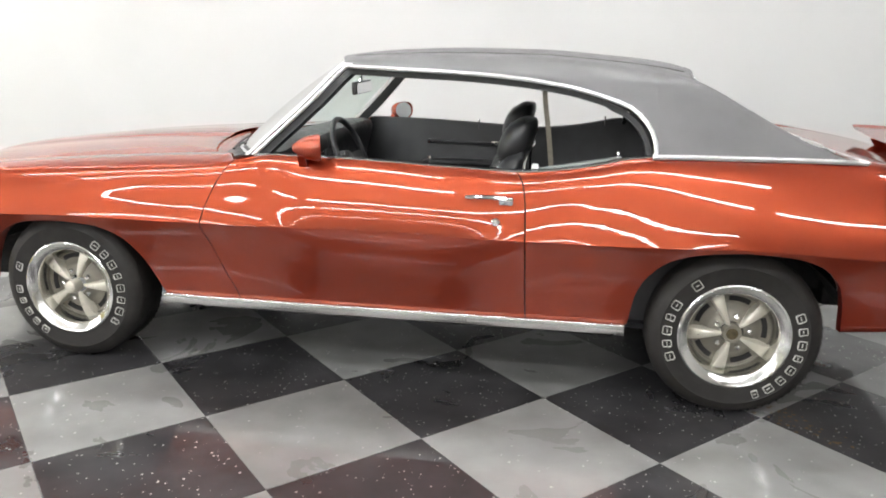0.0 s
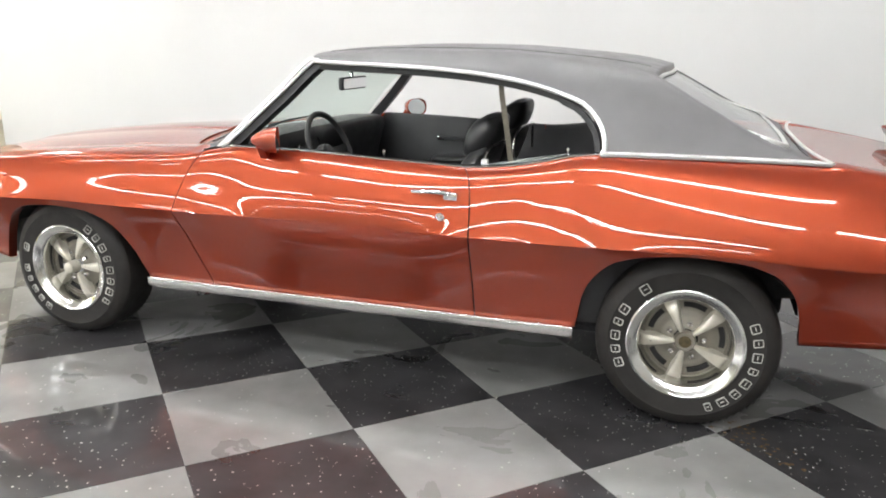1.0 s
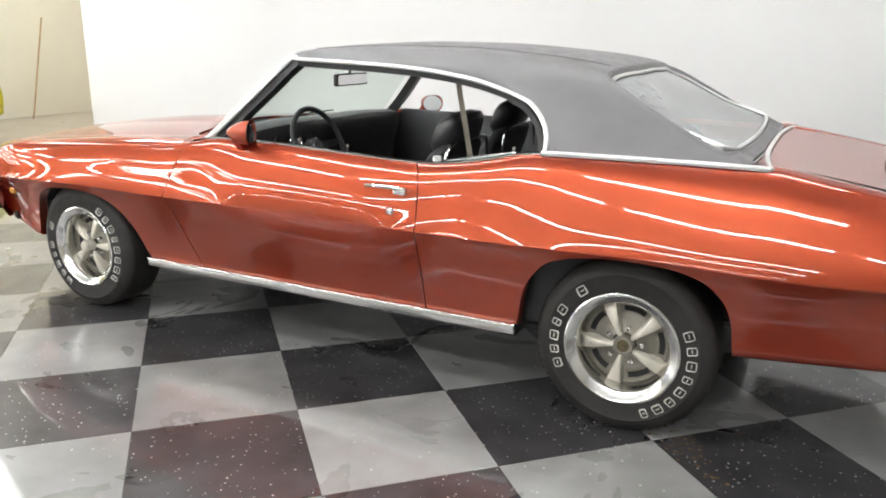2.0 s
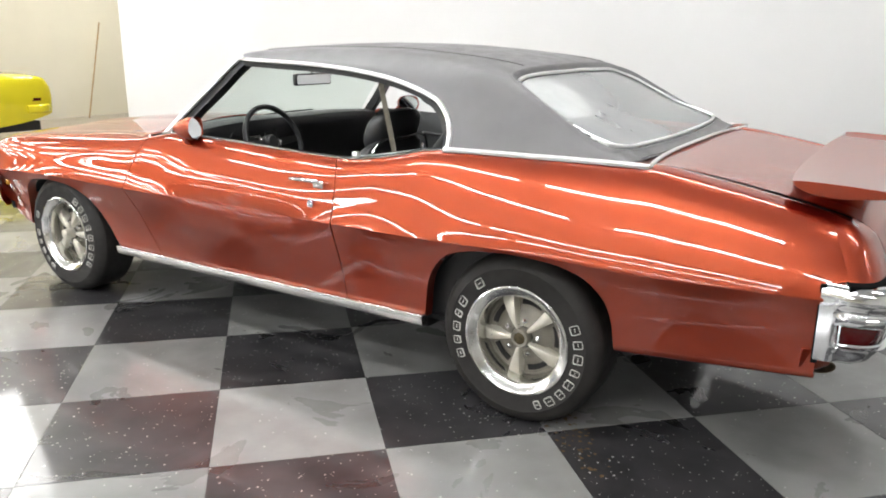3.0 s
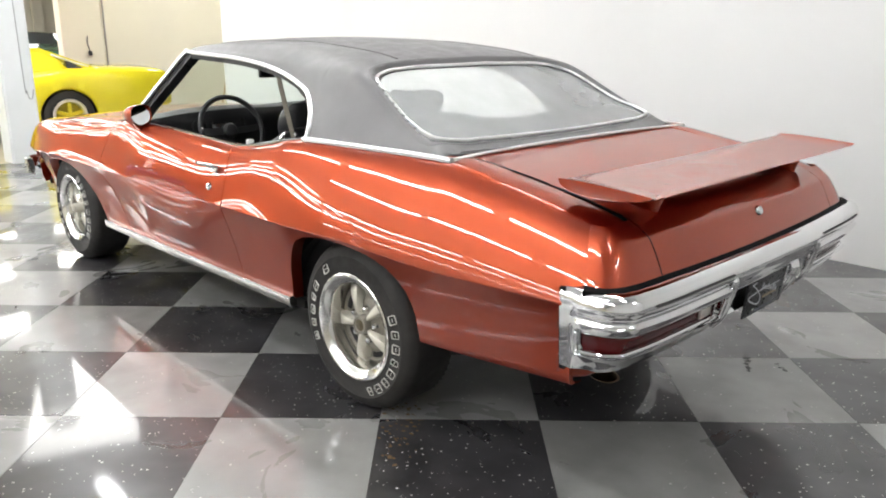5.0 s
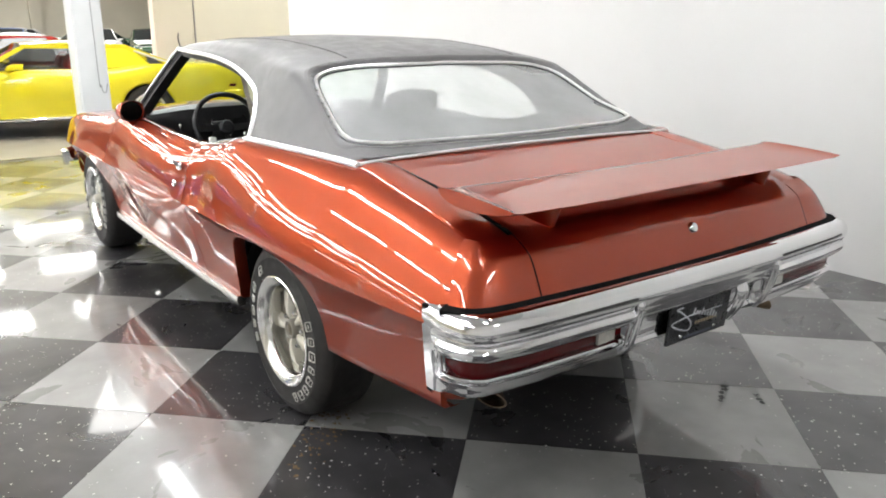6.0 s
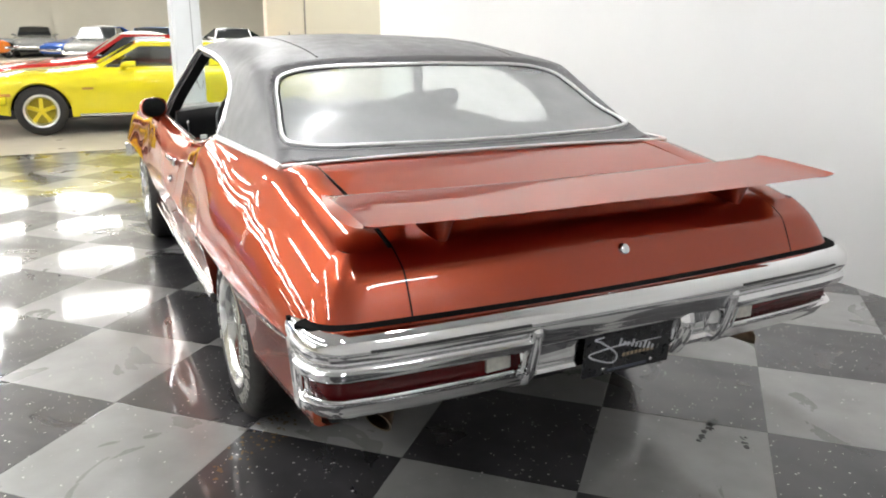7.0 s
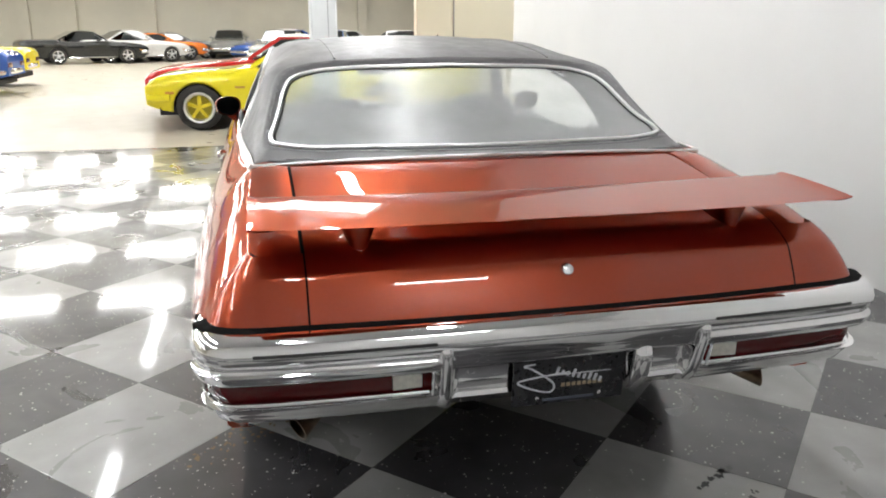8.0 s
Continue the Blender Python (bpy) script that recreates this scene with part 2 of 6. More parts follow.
def line(*knots):
    """A smooth curve through (x, value) knots that does not overshoot."""
    xs, ys = [k[0] for k in knots], [k[1] for k in knots]
    m = slopes(xs, ys)

    def f(x):
        if x <= xs[0]:
            return ys[0] + m[0] * (x - xs[0])
        if x >= xs[-1]:
            return ys[-1] + m[-1] * (x - xs[-1])
        i = max(j for j in range(len(xs) - 1) if xs[j] <= x)
        h = xs[i + 1] - xs[i]
        t = (x - xs[i]) / h
        return ((1 + 2 * t) * (1 - t) ** 2 * ys[i] + t * (1 - t) ** 2 * h * m[i] + t * t * (3 - 2 * t) * ys[i + 1] + t * t * (t - 1) * h * m[i + 1])

    return f


def catmull(points, steps, closed=False):
    """A smooth path through 3D points."""
    p = [Vector(q) for q in points]
    n = len(p)
    out = []
    for i in range(n if closed else n - 1):
        a, b = p[i], p[(i + 1) % n]
        a0 = p[i - 1] if (i > 0 or closed) else a + (a - b)
        b1 = p[(i + 2) % n] if (i + 2 < n or closed) else b + (b - a)
        for k in range(steps):
            t = k / steps
            out.append(0.5 * ((2 * a) + (b - a0) * t + (2 * a0 - 5 * a + 4 * b - b1) * t * t + (3 * a - a0 - 3 * b + b1) * t ** 3))
    if not closed:
        out.append(p[-1])
    return out


def sweep(bm, path, profile, up=(0, 0, 1), closed=False, cap=True, out=None):
    """Sweeps a closed profile of (across, along-up) pairs along a path. out: the sideways direction at each point, where up is not enough."""
    rings = []
    n = len(path)
    for i, q in enumerate(path):
        q = Vector(q)
        a = Vector(path[i - 1]) if (i > 0 or closed) else q
        b = Vector(path[(i + 1) % n]) if (i < n - 1 or closed) else q
        t = (b - a).normalized()
        if out is not None:
            side = Vector(out(i))
            side = (side - t * side.dot(t)).normalized()
            u = side.cross(t).normalized()
        else:
            side = t.cross(Vector(up)).normalized()
            u = side.cross(t).normalized()
        rings.append([bm.verts.new(q + side * s + u * h) for s, h in profile])
    m = len(profile)
    for i in range(n if closed else n - 1):
        r0, r1 = rings[i], rings[(i + 1) % n]
        for j in range(m):
            bm.faces.new((r0[j], r0[(j + 1) % m], r1[(j + 1) % m], r1[j]))
    if cap and not closed:
        bm.faces.new(rings[0][::-1])
        bm.faces.new(rings[-1])
    return rings


def oval(a, b, n=10):
    return [(a * math.cos(2 * math.pi * k / n), b * math.sin(2 * math.pi * k / n)) for k in range(n)]


def box(bm, x0, x1, y0, y1, z0, z1, bevel=0.0, m=None):
    vs = bmesh.ops.create_cube(bm, size=1)["verts"]
    bmesh.ops.transform(bm, matrix=Matrix.Translation(((x0 + x1) / 2, (y0 + y1) / 2, (z0 + z1) / 2)) @ Matrix.Diagonal((x1 - x0, y1 - y0, z1 - z0, 1)), verts=vs)
    if bevel:
        es = list({e for v in vs for e in v.link_edges})
        new_geo = bmesh.ops.bevel(bm, geom=es, offset=bevel, segments=2, affect="EDGES", profile=0.6)
        vs = list({v for f in new_geo["faces"] for v in f.verts} | {v for v in vs if v.is_valid})
    if m is not None:
        bmesh.ops.transform(bm, matrix=m, verts=[v for v in vs if v.is_valid])
    return vs


def lathe(bm, profile, n=64, axis="y", closed=False):
    """Turns (radius, along) pairs about an axis through the origin."""
    rings = []
    for r, a in profile:
        ring = []
        for k in range(n):
            c, s = math.cos(2 * math.pi * k / n), math.sin(2 * math.pi * k / n)
            ring.append(bm.verts.new((r * c, a, r * s) if axis == "y" else (r * c, r * s, a)))
        rings.append(ring)
    count = len(rings)
    for i in range(count if closed else count - 1):
        r0, r1 = rings[i], rings[(i + 1) % count]
        for k in range(n):
            bm.faces.new((r0[k], r0[(k + 1) % n], r1[(k + 1) % n], r1[k]))
    return rings


def grid_faces(nu, nv):
    return [(i * nv + j, i * nv + j + 1, (i + 1) * nv + j + 1, (i + 1) * nv + j) for i in range(nu - 1) for j in range(nv - 1)]


def mirrored(ob, name=None):
    """The same part for the car's other side (y to -y)."""
    me = ob.data.copy()
    me.transform(Matrix.Diagonal((1, -1, 1, 1)))
    me.flip_normals()
    twin = new(name or ob.name, me)
    twin.parent = ob.parent
    for key in ("label",):
        if key in ob:
            twin[key] = ob[key]
    return twin


def rounded_loop(hx, hy, r, n=6):
    """Corner-rounded rectangle as (u, v) pairs, counter-clockwise."""
    pts = []
    for cx, cy, a0 in ((hx - r, hy - r, 0), (-hx + r, hy - r, 90), (-hx + r, -hy + r, 180), (hx - r, -hy + r, 270)):
        for k in range(n + 1):
            a = radians(a0 + 90 * k / n)
            pts.append((cx + r * math.cos(a), cy + r * math.sin(a)))
    return pts

# ---- the room ----
WALL_A, WALL_B = Vector((-4.2, 2.60, 0)), Vector((8.6, 2.719, 0))   # face line of the white back wall
FLOOR_X0, FLOOR_X1, FLOOR_Y0, FLOOR_Y1 = -4.35, 8.5, -7.2, 2.62
CEIL, HALL_LAMP_Z = 6.0, 4.48


def slab(name, corners, z0, z1, material, label, category, bevel=0.0):
    """An upright or lying slab over a plan polygon."""
    bm = bmesh.new()
    low = [bm.verts.new((x, y, z0)) for x, y in corners]
    top = [bm.verts.new((x, y, z1)) for x, y in corners]
    n = len(corners)
    bm.faces.new(low[::-1])
    bm.faces.new(top)
    for i in range(n):
        bm.faces.new((low[i], low[(i + 1) % n], top[(i + 1) % n], top[i]))
    if bevel:
        bmesh.ops.bevel(bm, geom=[e for e in bm.edges if abs(e.verts[0].co.z - e.verts[1].co.z) > 0.01], offset=bevel, segments=3, affect="EDGES")
    ob = part(name, bm, material, None, smooth=bool(bevel))
    return tagged(ob, label, category, kind="structure")


slab("ground", [(-46, -26), (9, -26), (9, 16), (-46, 16)], -0.22, -0.004, CONCRETE, "worn beige sealed concrete floor of the hall", "floor")
wall_dir = (WALL_B - WALL_A).normalized()
wall_back = Vector((-wall_dir.y, wall_dir.x, 0))


def along_wall(s, d):
    q = WALL_A + wall_dir * s + wall_back * d
    return (q.x, q.y)


length = (WALL_B - WALL_A).length
slab("wall_north", [along_wall(0, 0), along_wall(length, 0), along_wall(length, 0.16), along_wall(0, 0.16)], 0, CEIL, WALL_WHITE, "smooth white painted studio wall behind the car", "wall", 0.006)
# the east wall is assumed; its tone sets the bounce on tail and chrome
slab("wall_east", [(8.6, -26), (8.8, -26), (8.8, 3.0), (8.6, 3.0)], 0, CEIL, WALL_DIM, "unseen dull white wall behind the camera, closing the room", "wall")
slab("wall_cream", [(-9.0, 2.30), (-9.0, 9.0), (-9.25, 9.0), (-9.25, 2.30)], 0, CEIL, WALL_CREAM, "cream painted partition wall beyond the studio corner", "wall", 0.01)
slab("wall_side", [(-9.0, 9.0), (-4.0, 9.0), (-4.0, 9.2), (-9.0, 9.2)], 0, CEIL, WALL_CREAM, "cream wall closing the passage behind the studio", "wall")
slab("wall_far", [(-38.2, -26), (-38.0, -26), (-38.0, 16), (-38.2, 16)], 0, CEIL, WALL_FAR, "tall pale painted wall at the hall's far end", "wall")
slab("wall_south", [(-38, -26.2), (8.8, -26.2), (8.8, -26), (-38, -26)], 0, CEIL, WALL_FAR, "pale painted long wall of the hall", "wall")
slab("wall_west", [(-38, 16), (-9.2, 16), (-9.2, 16.2), (-38, 16.2)], 0, CEIL, WALL_FAR, "pale painted wall on the hall's far side", "wall")
slab("ceiling", [(-38.2, -26.2), (8.8, -26.2), (8.8, 16.2), (-38.2, 16.2)], CEIL, CEIL + 0.15, CEILING, "plain grey hall ceiling", "ceiling")
for y in (-24, -18, -12, -9.8, -6, -1.0, 5, 11):
    slab("pilaster", [(-38.0, y), (-37.7, y), (-37.7, y + 0.5), (-38.0, y + 0.5)], 0, CEIL, WALL_FAR, "shallow pale pilaster on the far wall", "pilaster")


def steel_column(x, y, w, label):
    ob = slab("column", [(x - w / 2, y - w / 2), (x + w / 2, y - w / 2), (x + w / 2, y + w / 2), (x - w / 2, y + w / 2)], 0, CEIL, COLUMN_WHITE, label, "column", 0.02)
    bm = bmesh.new()
    sweep(bm, catmull([(x + w / 2 + 0.006, y + 0.05, 5.9), (x + w / 2 + 0.006, y + 0.05, 1.3), (x + w / 2 + 0.006, y + 0.07, 0.78), (x + w / 2 + 0.006, y + 0.11, 0.70), (x + w / 2 + 0.006, y + 0.14, 0.80)], 8), oval(0.005, 0.005, 6), up=(1, 0, 0))
    part("cable", bm, plain("grey_cable", (0.35, 0.36, 0.36), 0.5), ob, "thin grey cable hanging on the column")


steel_column(-4.4, 0.14, 0.33, "white painted square steel column at the tile edge")
for x, y in ((-24, -13), (-14, -16)):
    slab("column", [(x - 0.18, y - 0.18), (x + 0.18, y - 0.18), (x + 0.18, y + 0.18), (x - 0.18, y + 0.18)], 0, CEIL, COLUMN_WHITE, "white painted steel column far back in the hall", "column")

# conduit and broom on the cream wall
bm = bmesh.new()
sweep(bm, [(-8.98, 3.02, 0.0), (-8.98, 3.02, CEIL)], oval(0.014, 0.014, 8), up=(1, 0, 0))
tagged(part("conduit", bm, plain("grey_conduit", (0.32, 0.30, 0.27), 0.5), None), "thin grey conduit pipe running up the cream wall", "pipe", kind="structure")


def leaning_pole():
    bm = bmesh.new()
    sweep(bm, [(-8.72, 5.02, 0.0), (-8.97, 5.58, 1.66)], oval(0.013, 0.013, 8), up=(1, 0, 0))
    tagged(part("wooden_pole", bm, WOOD, None), "thin wooden pole leaning against the cream wall", "pole")


leaning_pole()


def wall_hook():
    h = empty("wall_hook", pose(-8.985, 2.70, 0))
    bm = bmesh.new()
    sweep(bm, [(0.0, 0, 1.33), (0.03, 0, 1.335), (0.035, 0, 1.36)], oval(0.006, 0.006, 6), up=(0, 1, 0))
    part("hook", bm, CHROME, h)
    bm = bmesh.new()
    sweep(bm, catmull([(0.03, 0, 1.335), (0.028, -0.012, 1.24), (0.03, 0.006, 1.15), (0.028, 0.02, 1.09)], 5), oval(0.010, 0.010, 6), up=(1, 0, 0))
    part("cord", bm, SEAL, h, "short black cord")
    bm = bmesh.new()
    box(bm, 0.01, 0.05, -0.01, 0.05, 1.02, 1.10, 0.01)
    part("handle", bm, SEAL, h, "black moulded handle")
    tagged(h, "black cord and handle hanging from a cream wall", "hook")


wall_hook()


def tube_fixture(x, y, z, length, wide):
    """A strip light: a shallow white tray with glowing tubes below it."""
    f = empty("strip_light", pose(x, y, z))
    bm = bmesh.new()
    box(bm, -length / 2, length / 2, -wide * 0.55, wide * 0.55, 0.05, 0.08, 0.004)
    part("tray", bm, COLUMN_WHITE, f)
    for s in (-1, 1):
        bm = bmesh.new()
        sweep(bm, [(s * length * 0.35, 0, 0.065), (s * length * 0.35, 0, CEIL - z + 0.02)], oval(0.006, 0.006, 6), up=(1, 0, 0))
        part("hanger", bm, COLUMN_WHITE, f, "thin hanging rod")
    bm = bmesh.new()
    box(bm, -length / 2 + 0.03, length / 2 - 0.03, -wide / 2, wide / 2, 0.0, 0.05)
    part("tube", bm, LAMP, f, "glowing white fluorescent tubes", smooth=False)
    return tagged(f, "white fluorescent strip light hung below the ceiling", "ceiling light", "strip lights over the studio")


LAMP_Z = 3.9
first = tube_fixture(-2.6, 0.3, LAMP_Z, 2.4, 0.13)
for row_y, k0, k1 in ((0.3, 0, 3), (-2.8, -2, 3), (-5.0, 0, 4)):
    for k in range(k0, k1):
        if (row_y, k) not in ((0.3, 0), (-2.8, -1)):
            copy_thing(first, pose(-2.6 + 2.75 * k, row_y, LAMP_Z))
# extra unseen tube, added only to brighten the tail and wing
tube_fixture(5.3, -0.9, LAMP_Z, 1.2, 0.13)
tube_fixture(8.1, 0.5, LAMP_Z, 1.2, 0.13).matrix_basis = pose(8.1, 0.5, LAMP_Z, 0, 0, 90)
longer = tube_fixture(-22.1, -9.6, LAMP_Z, 7.2, 0.13)
for row_y in (-9.6, -12.4, -20.5):
    for k in range(4):
        if (row_y, k) != (-9.6, 0):
            copy_thing(longer, pose(-22.1 + 7.6 * k, row_y, LAMP_Z))


def hall_light(m, lamp, hx, hy):
    f = empty("hall_light", m)
    bm = bmesh.new()
    box(bm, -hx - 0.05, hx + 0.05, -hy - 0.05, hy + 0.05, 0.04, 0.14, 0.005)
    part("housing", bm, COLUMN_WHITE, f)
    bm = bmesh.new()
    box(bm, -hx, hx, -hy, hy, 0.0, 0.04)
    part("diffuser", bm, lamp, f, "glowing warm white diffuser", smooth=False)
    for s in (-1, 1):
        bm = bmesh.new()
        sweep(bm, [(s * hx * 0.75, 0, 0.13), (s * hx * 0.75, 0, CEIL - m.translation.z + 0.02)], oval(0.008, 0.008, 6), up=(1, 0, 0))
        part("hanger", bm, COLUMN_WHITE, f, "thin hanging rod")
    return tagged(f, "bright rectangular fixture hung from the hall ceiling", "ceiling light", "hall ceiling lights")


hall_light(pose(-4.95, 0.63, 3.3, 0, 0, -22), LOW_LAMP, 1.4, 0.62)
hall_light(pose(-6.6, 4.9, HALL_LAMP_Z), HALL_LAMP, 1.2, 0.57)
h0 = hall_light(pose(-11.9, -0.85, HALL_LAMP_Z, 0, 0, 90), HALL_LAMP, 0.88, 0.42)
for i in range(6):
    for j in range(-5, 4):
        if (i, j) != (0, 0):
            copy_thing(h0, pose(-11.9 - 4.05 * i, -0.85 + 2.7 * j, HALL_LAMP_Z, 0, 0, 90))

# ---- the copper-red coupe: x runs from nose to tail, the front axle at x = 0, the driver's side at negative y ----
WB, HUB_Z = 2.845, 0.335
car = tagged(empty("coupe"), "copper-red hardtop coupe with grey-black vinyl roof and rear wing", "car")

crease_y = line((-0.80, 0.845), (-0.62, 0.895), (-0.4, 0.93), (-0.1, 0.952), (0.4, 0.957), (0.9, 0.957), (1.5, 0.953), (2.0, 0.950), (2.4, 0.958), (2.85, 0.972), (3.2, 0.97), (3.5, 0.960), (3.8, 0.938), (3.9, 0.920), (4.0, 0.885))
crease_z = line((-0.80, 0.655), (-0.3, 0.675), (0.1, 0.688), (0.7, 0.687), (1.3, 0.694), (2.0, 0.687), (2.5, 0.692), (2.9, 0.704), (3.3, 0.695), (3.8, 0.704), (4.0, 0.704))
top_y = line((-0.80, 0.775), (-0.5, 0.835), (-0.1, 0.86), (0.5, 0.868), (0.8, 0.866), (1.0, 0.856), (1.5, 0.85), (1.95, 0.838), (2.2, 0.832), (2.45, 0.818), (2.8, 0.80), (3.25, 0.772), (3.6, 0.785), (3.86, 0.788), (4.0, 0.775))
top_z = line((-0.80, 0.775), (-0.6, 0.825), (-0.25, 0.862), (0.3, 0.895), (0.7, 0.922), (0.85, 0.948), (0.97, 0.966), (1.27, 0.962), (1.73, 0.944), (1.99, 0.936), (2.14, 0.948), (2.28, 0.972), (2.42, 1.002), (2.55, 1.010), (2.9, 1.012), (3.25, 1.010), (3.45, 0.982), (3.65, 0.946), (3.8, 0.912), (3.86, 0.893), (4.0, 0.815))
low_y = line((-0.80, 0.76), (-0.3, 0.81), (0.47, 0.842), (1.4, 0.856), (2.4, 0.868), (3.2, 0.880), (3.85, 0.87))
low_z = line((-0.80, 0.45), (-0.45, 0.33), (0.47, 0.335), (1.5, 0.342), (2.44, 0.356), (3.2, 0.392), (3.85, 0.446))
hood_z = line((-1.08, 0.735), (-0.95, 0.795), (-0.8, 0.832), (-0.45, 0.872), (-0.1, 0.906), (0.3, 0.940), (0.6, 0.958))
inner_y = line((-0.80, 0.62), (-0.5, 0.665), (0.62, 0.665), (0.80, 0.76), (0.95, 0.836), (1.95, 0.820), (2.45, 0.800), (3.12, 0.70), (3.25, 0.664), (4.0, 0.664))

ARCH_F = line((-0.47, 0.28), (-0.44, 0.38), (-0.38, 0.49), (-0.29, 0.585), (-0.15, 0.645), (0.02, 0.657), (0.18, 0.645), (0.30, 0.588), (0.373, 0.488), (0.42, 0.388), (0.465, 0.30))
ARCH_R = line((2.437, 0.34), (2.456, 0.474), (2.505, 0.574), (2.583, 0.643), (2.706, 0.680), (2.852, 0.693), (2.99, 0.686), (3.10, 0.656), (3.178, 0.585), (3.212, 0.49), (3.222, 0.38))


swell = line((-0.8, 0.045), (0.0, 0.047), (0.4, 0.047), (0.7, 0.044), (1.0, 0.046), (1.4, 0.048), (1.8, 0.058), (2.05, 0.070), (2.5, 0.075), (3.2, 0.070), (3.9, 0.05))
flare = line((-0.8, 0.020), (0.0, 0.034), (0.4, 0.042), (0.7, 0.038), (1.0, 0.043), (1.4, 0.044), (1.8, 0.048), (2.05, 0.052), (2.4, 0.040), (2.9, 0.028), (3.9, 0.022))
flare_rise = line((-0.8, 0.42), (0.0, 0.36), (0.6, 0.27), (1.2, 0.27), (2.0, 0.27), (2.4, 0.34), (2.9, 0.42), (3.9, 0.42))


door_round = line((0.72, 0.0), (0.98, 0.35), (1.2, 0.9), (1.65, 1.0), (1.95, 0.55), (2.2, 0.0))


def bezier(a, b, c, d, t):
    s = 1 - t
    return tuple(s ** 3 * a[k] + 3 * s * s * t * b[k] + 3 * s * t * t * c[k] + t ** 3 * d[k] for k in (0, 1))


def inner_z(x):
    zt = top_z(x)
    if x < 0.75:
        return zt + 0.55 * max(0.0, hood_z(x) - zt) + 0.002
    return zt + 0.003


def side(x, v):
    """(y, z) on the body side: v -1 inner edge of the top, 0 shoulder, 1 crease, 2 lower edge."""
    t, k, b = (top_y(x), top_z(x)), (crease_y(x), crease_z(x)), (low_y(x), low_z(x))
    if v < 0:
        iy, iz = inner_y(x), inner_z(x)
        w = -v
        return (t[0] + (iy - t[0]) * w, t[1] + (iz - t[1]) * (1 - (1 - w) ** 2) + 0.006 * math.sin(math.pi * w))
    h = t[1] - k[1]
    s = min(1.0, max(0.0, door_round(x))) if 0.72 < x < 2.2 else 0.0
    if v <= 1:
        return bezier(t, (t[0] + swell(x), t[1] - 0.026), (k[0] - flare(x) * (1 - s), k[1] + flare_rise(x) * h), k, v)
    return bezier(k, (k[0] - 0.034 * (1 - s), k[1] - 0.055 - 0.075 * s), (b[0] + 0.012 + 0.016 * s, b[1] + 0.16 - 0.03 * s), b, v - 1)


def arch_limit(x):
    z = -1.0
    if -0.47 < x < 0.465:
        z = ARCH_F(x)
    elif 2.437 < x < 3.222:
        z = ARCH_R(x)
    return z


def low_end(x):
    """How far down the lower side runs before a wheel arch cuts it off."""
    za = arch_limit(x)
    if za < low_z(x):
        return 2.0
    a, b = 1.0, 2.0
    for _ in range(30):
        m = (a + b) / 2
        a, b = (m, b) if side(x, m)[1] > za else (a, m)
    return a


V_TOP = [-1, -0.75, -0.5, -0.25, -0.1]
V_UP = [0, 0.03, 0.07, 0.12, 0.19, 0.27, 0.36, 0.45, 0.54, 0.63, 0.72, 0.80, 0.87, 0.93, 0.965, 0.985, 1.0]
V_LOW = [0.02, 0.06, 0.11, 0.18, 0.26, 0.35, 0.45, 0.56, 0.67, 0.78, 0.88, 0.95, 1.0]


def body_panel(name, xs, warp, label):
    """A body side panel as one pressed sheet with turned-in edges. warp(x, v) bends the columns to the shut lines."""
    cols = []
    for i, x0 in enumerate(xs):
        col = []
        for v in V_TOP + V_UP:
            x = warp(x0, v)
            y, z = side(x, v)
            col.append((x, -y, z))
        for w in V_LOW:
            x = warp(x0, 1 + w)
            y, z = side(x, 1 + w * (low_end(x) - 1))
            col.append((x, -y, z))
        x, y, z = col[-1]
        arch = arch_limit(x) > low_z(x)
        col.append((x, y + 0.012, z - (0.004 if arch else 0.010)))
        col.append((x, y + 0.05, z - (0.0 if arch else 0.012)))
        y0, z0 = col[0][1], col[0][2]
        col.insert(0, (col[0][0], y0 + 0.004, z0 - 0.018))
        cols.append(col)
    # shut-line returns
    for end, d in ((0, 1), (-1, -1)):
        edge = [(x + 0.003 * d, y + 0.022 * (1 if abs(y) > 0.5 else 0), z) for x, y, z in cols[end]]
        cols.insert(0, edge) if end == 0 else cols.append(edge)
    nv = len(cols[0])
    verts = [p for c in cols for p in c]
    ob = mesh_object(name, verts, grid_faces(len(cols), nv), PAINT, car, label, sharp=50)
    return ob


def spread(a, b, n):
    return [a + (b - a) * k / n for k in range(n)]


GAP = 0.0025
door_front = line((0.335, 0.80), (0.36, 0.793), (0.436, 0.757), (0.558, 0.717), (0.683, 0.686), (0.70, 0.688), (0.847, 0.744), (0.919, 0.80), (0.95, 0.838), (0.99, 0.90))
door_rear = line((0.33, 2.036), (0.38, 2.033), (0.79, 2.020), (0.90, 2.003), (0.946, 1.972), (0.98, 1.96))


def door_edge(curve, x_mid, v):
    return curve(side(x_mid, v)[1])


def warp_fender(x, v):
    if x <= 0.47:
        return x
    f = (x - 0.47) / (0.75 - 0.47)
    return x + f * (door_edge(door_front, 0.75, v) - GAP - 0.75)


def warp_door(x, v):
    f = (x - 0.75) / (2.02 - 0.75)
    a, b = door_edge(door_front, 0.75, v) + GAP, door_edge(door_rear, 2.0, v) - GAP
    return a + (b - a) * f


tail_x = line((-1, 3.884), (-0.75, 3.886), (-0.5, 3.882), (-0.25, 3.868), (-0.1, 3.850), (0, 3.832), (0.35, 3.862), (0.70, 3.897), (0.74, 3.90), (0.80, 3.86), (0.86, 3.845), (2.0, 3.842))


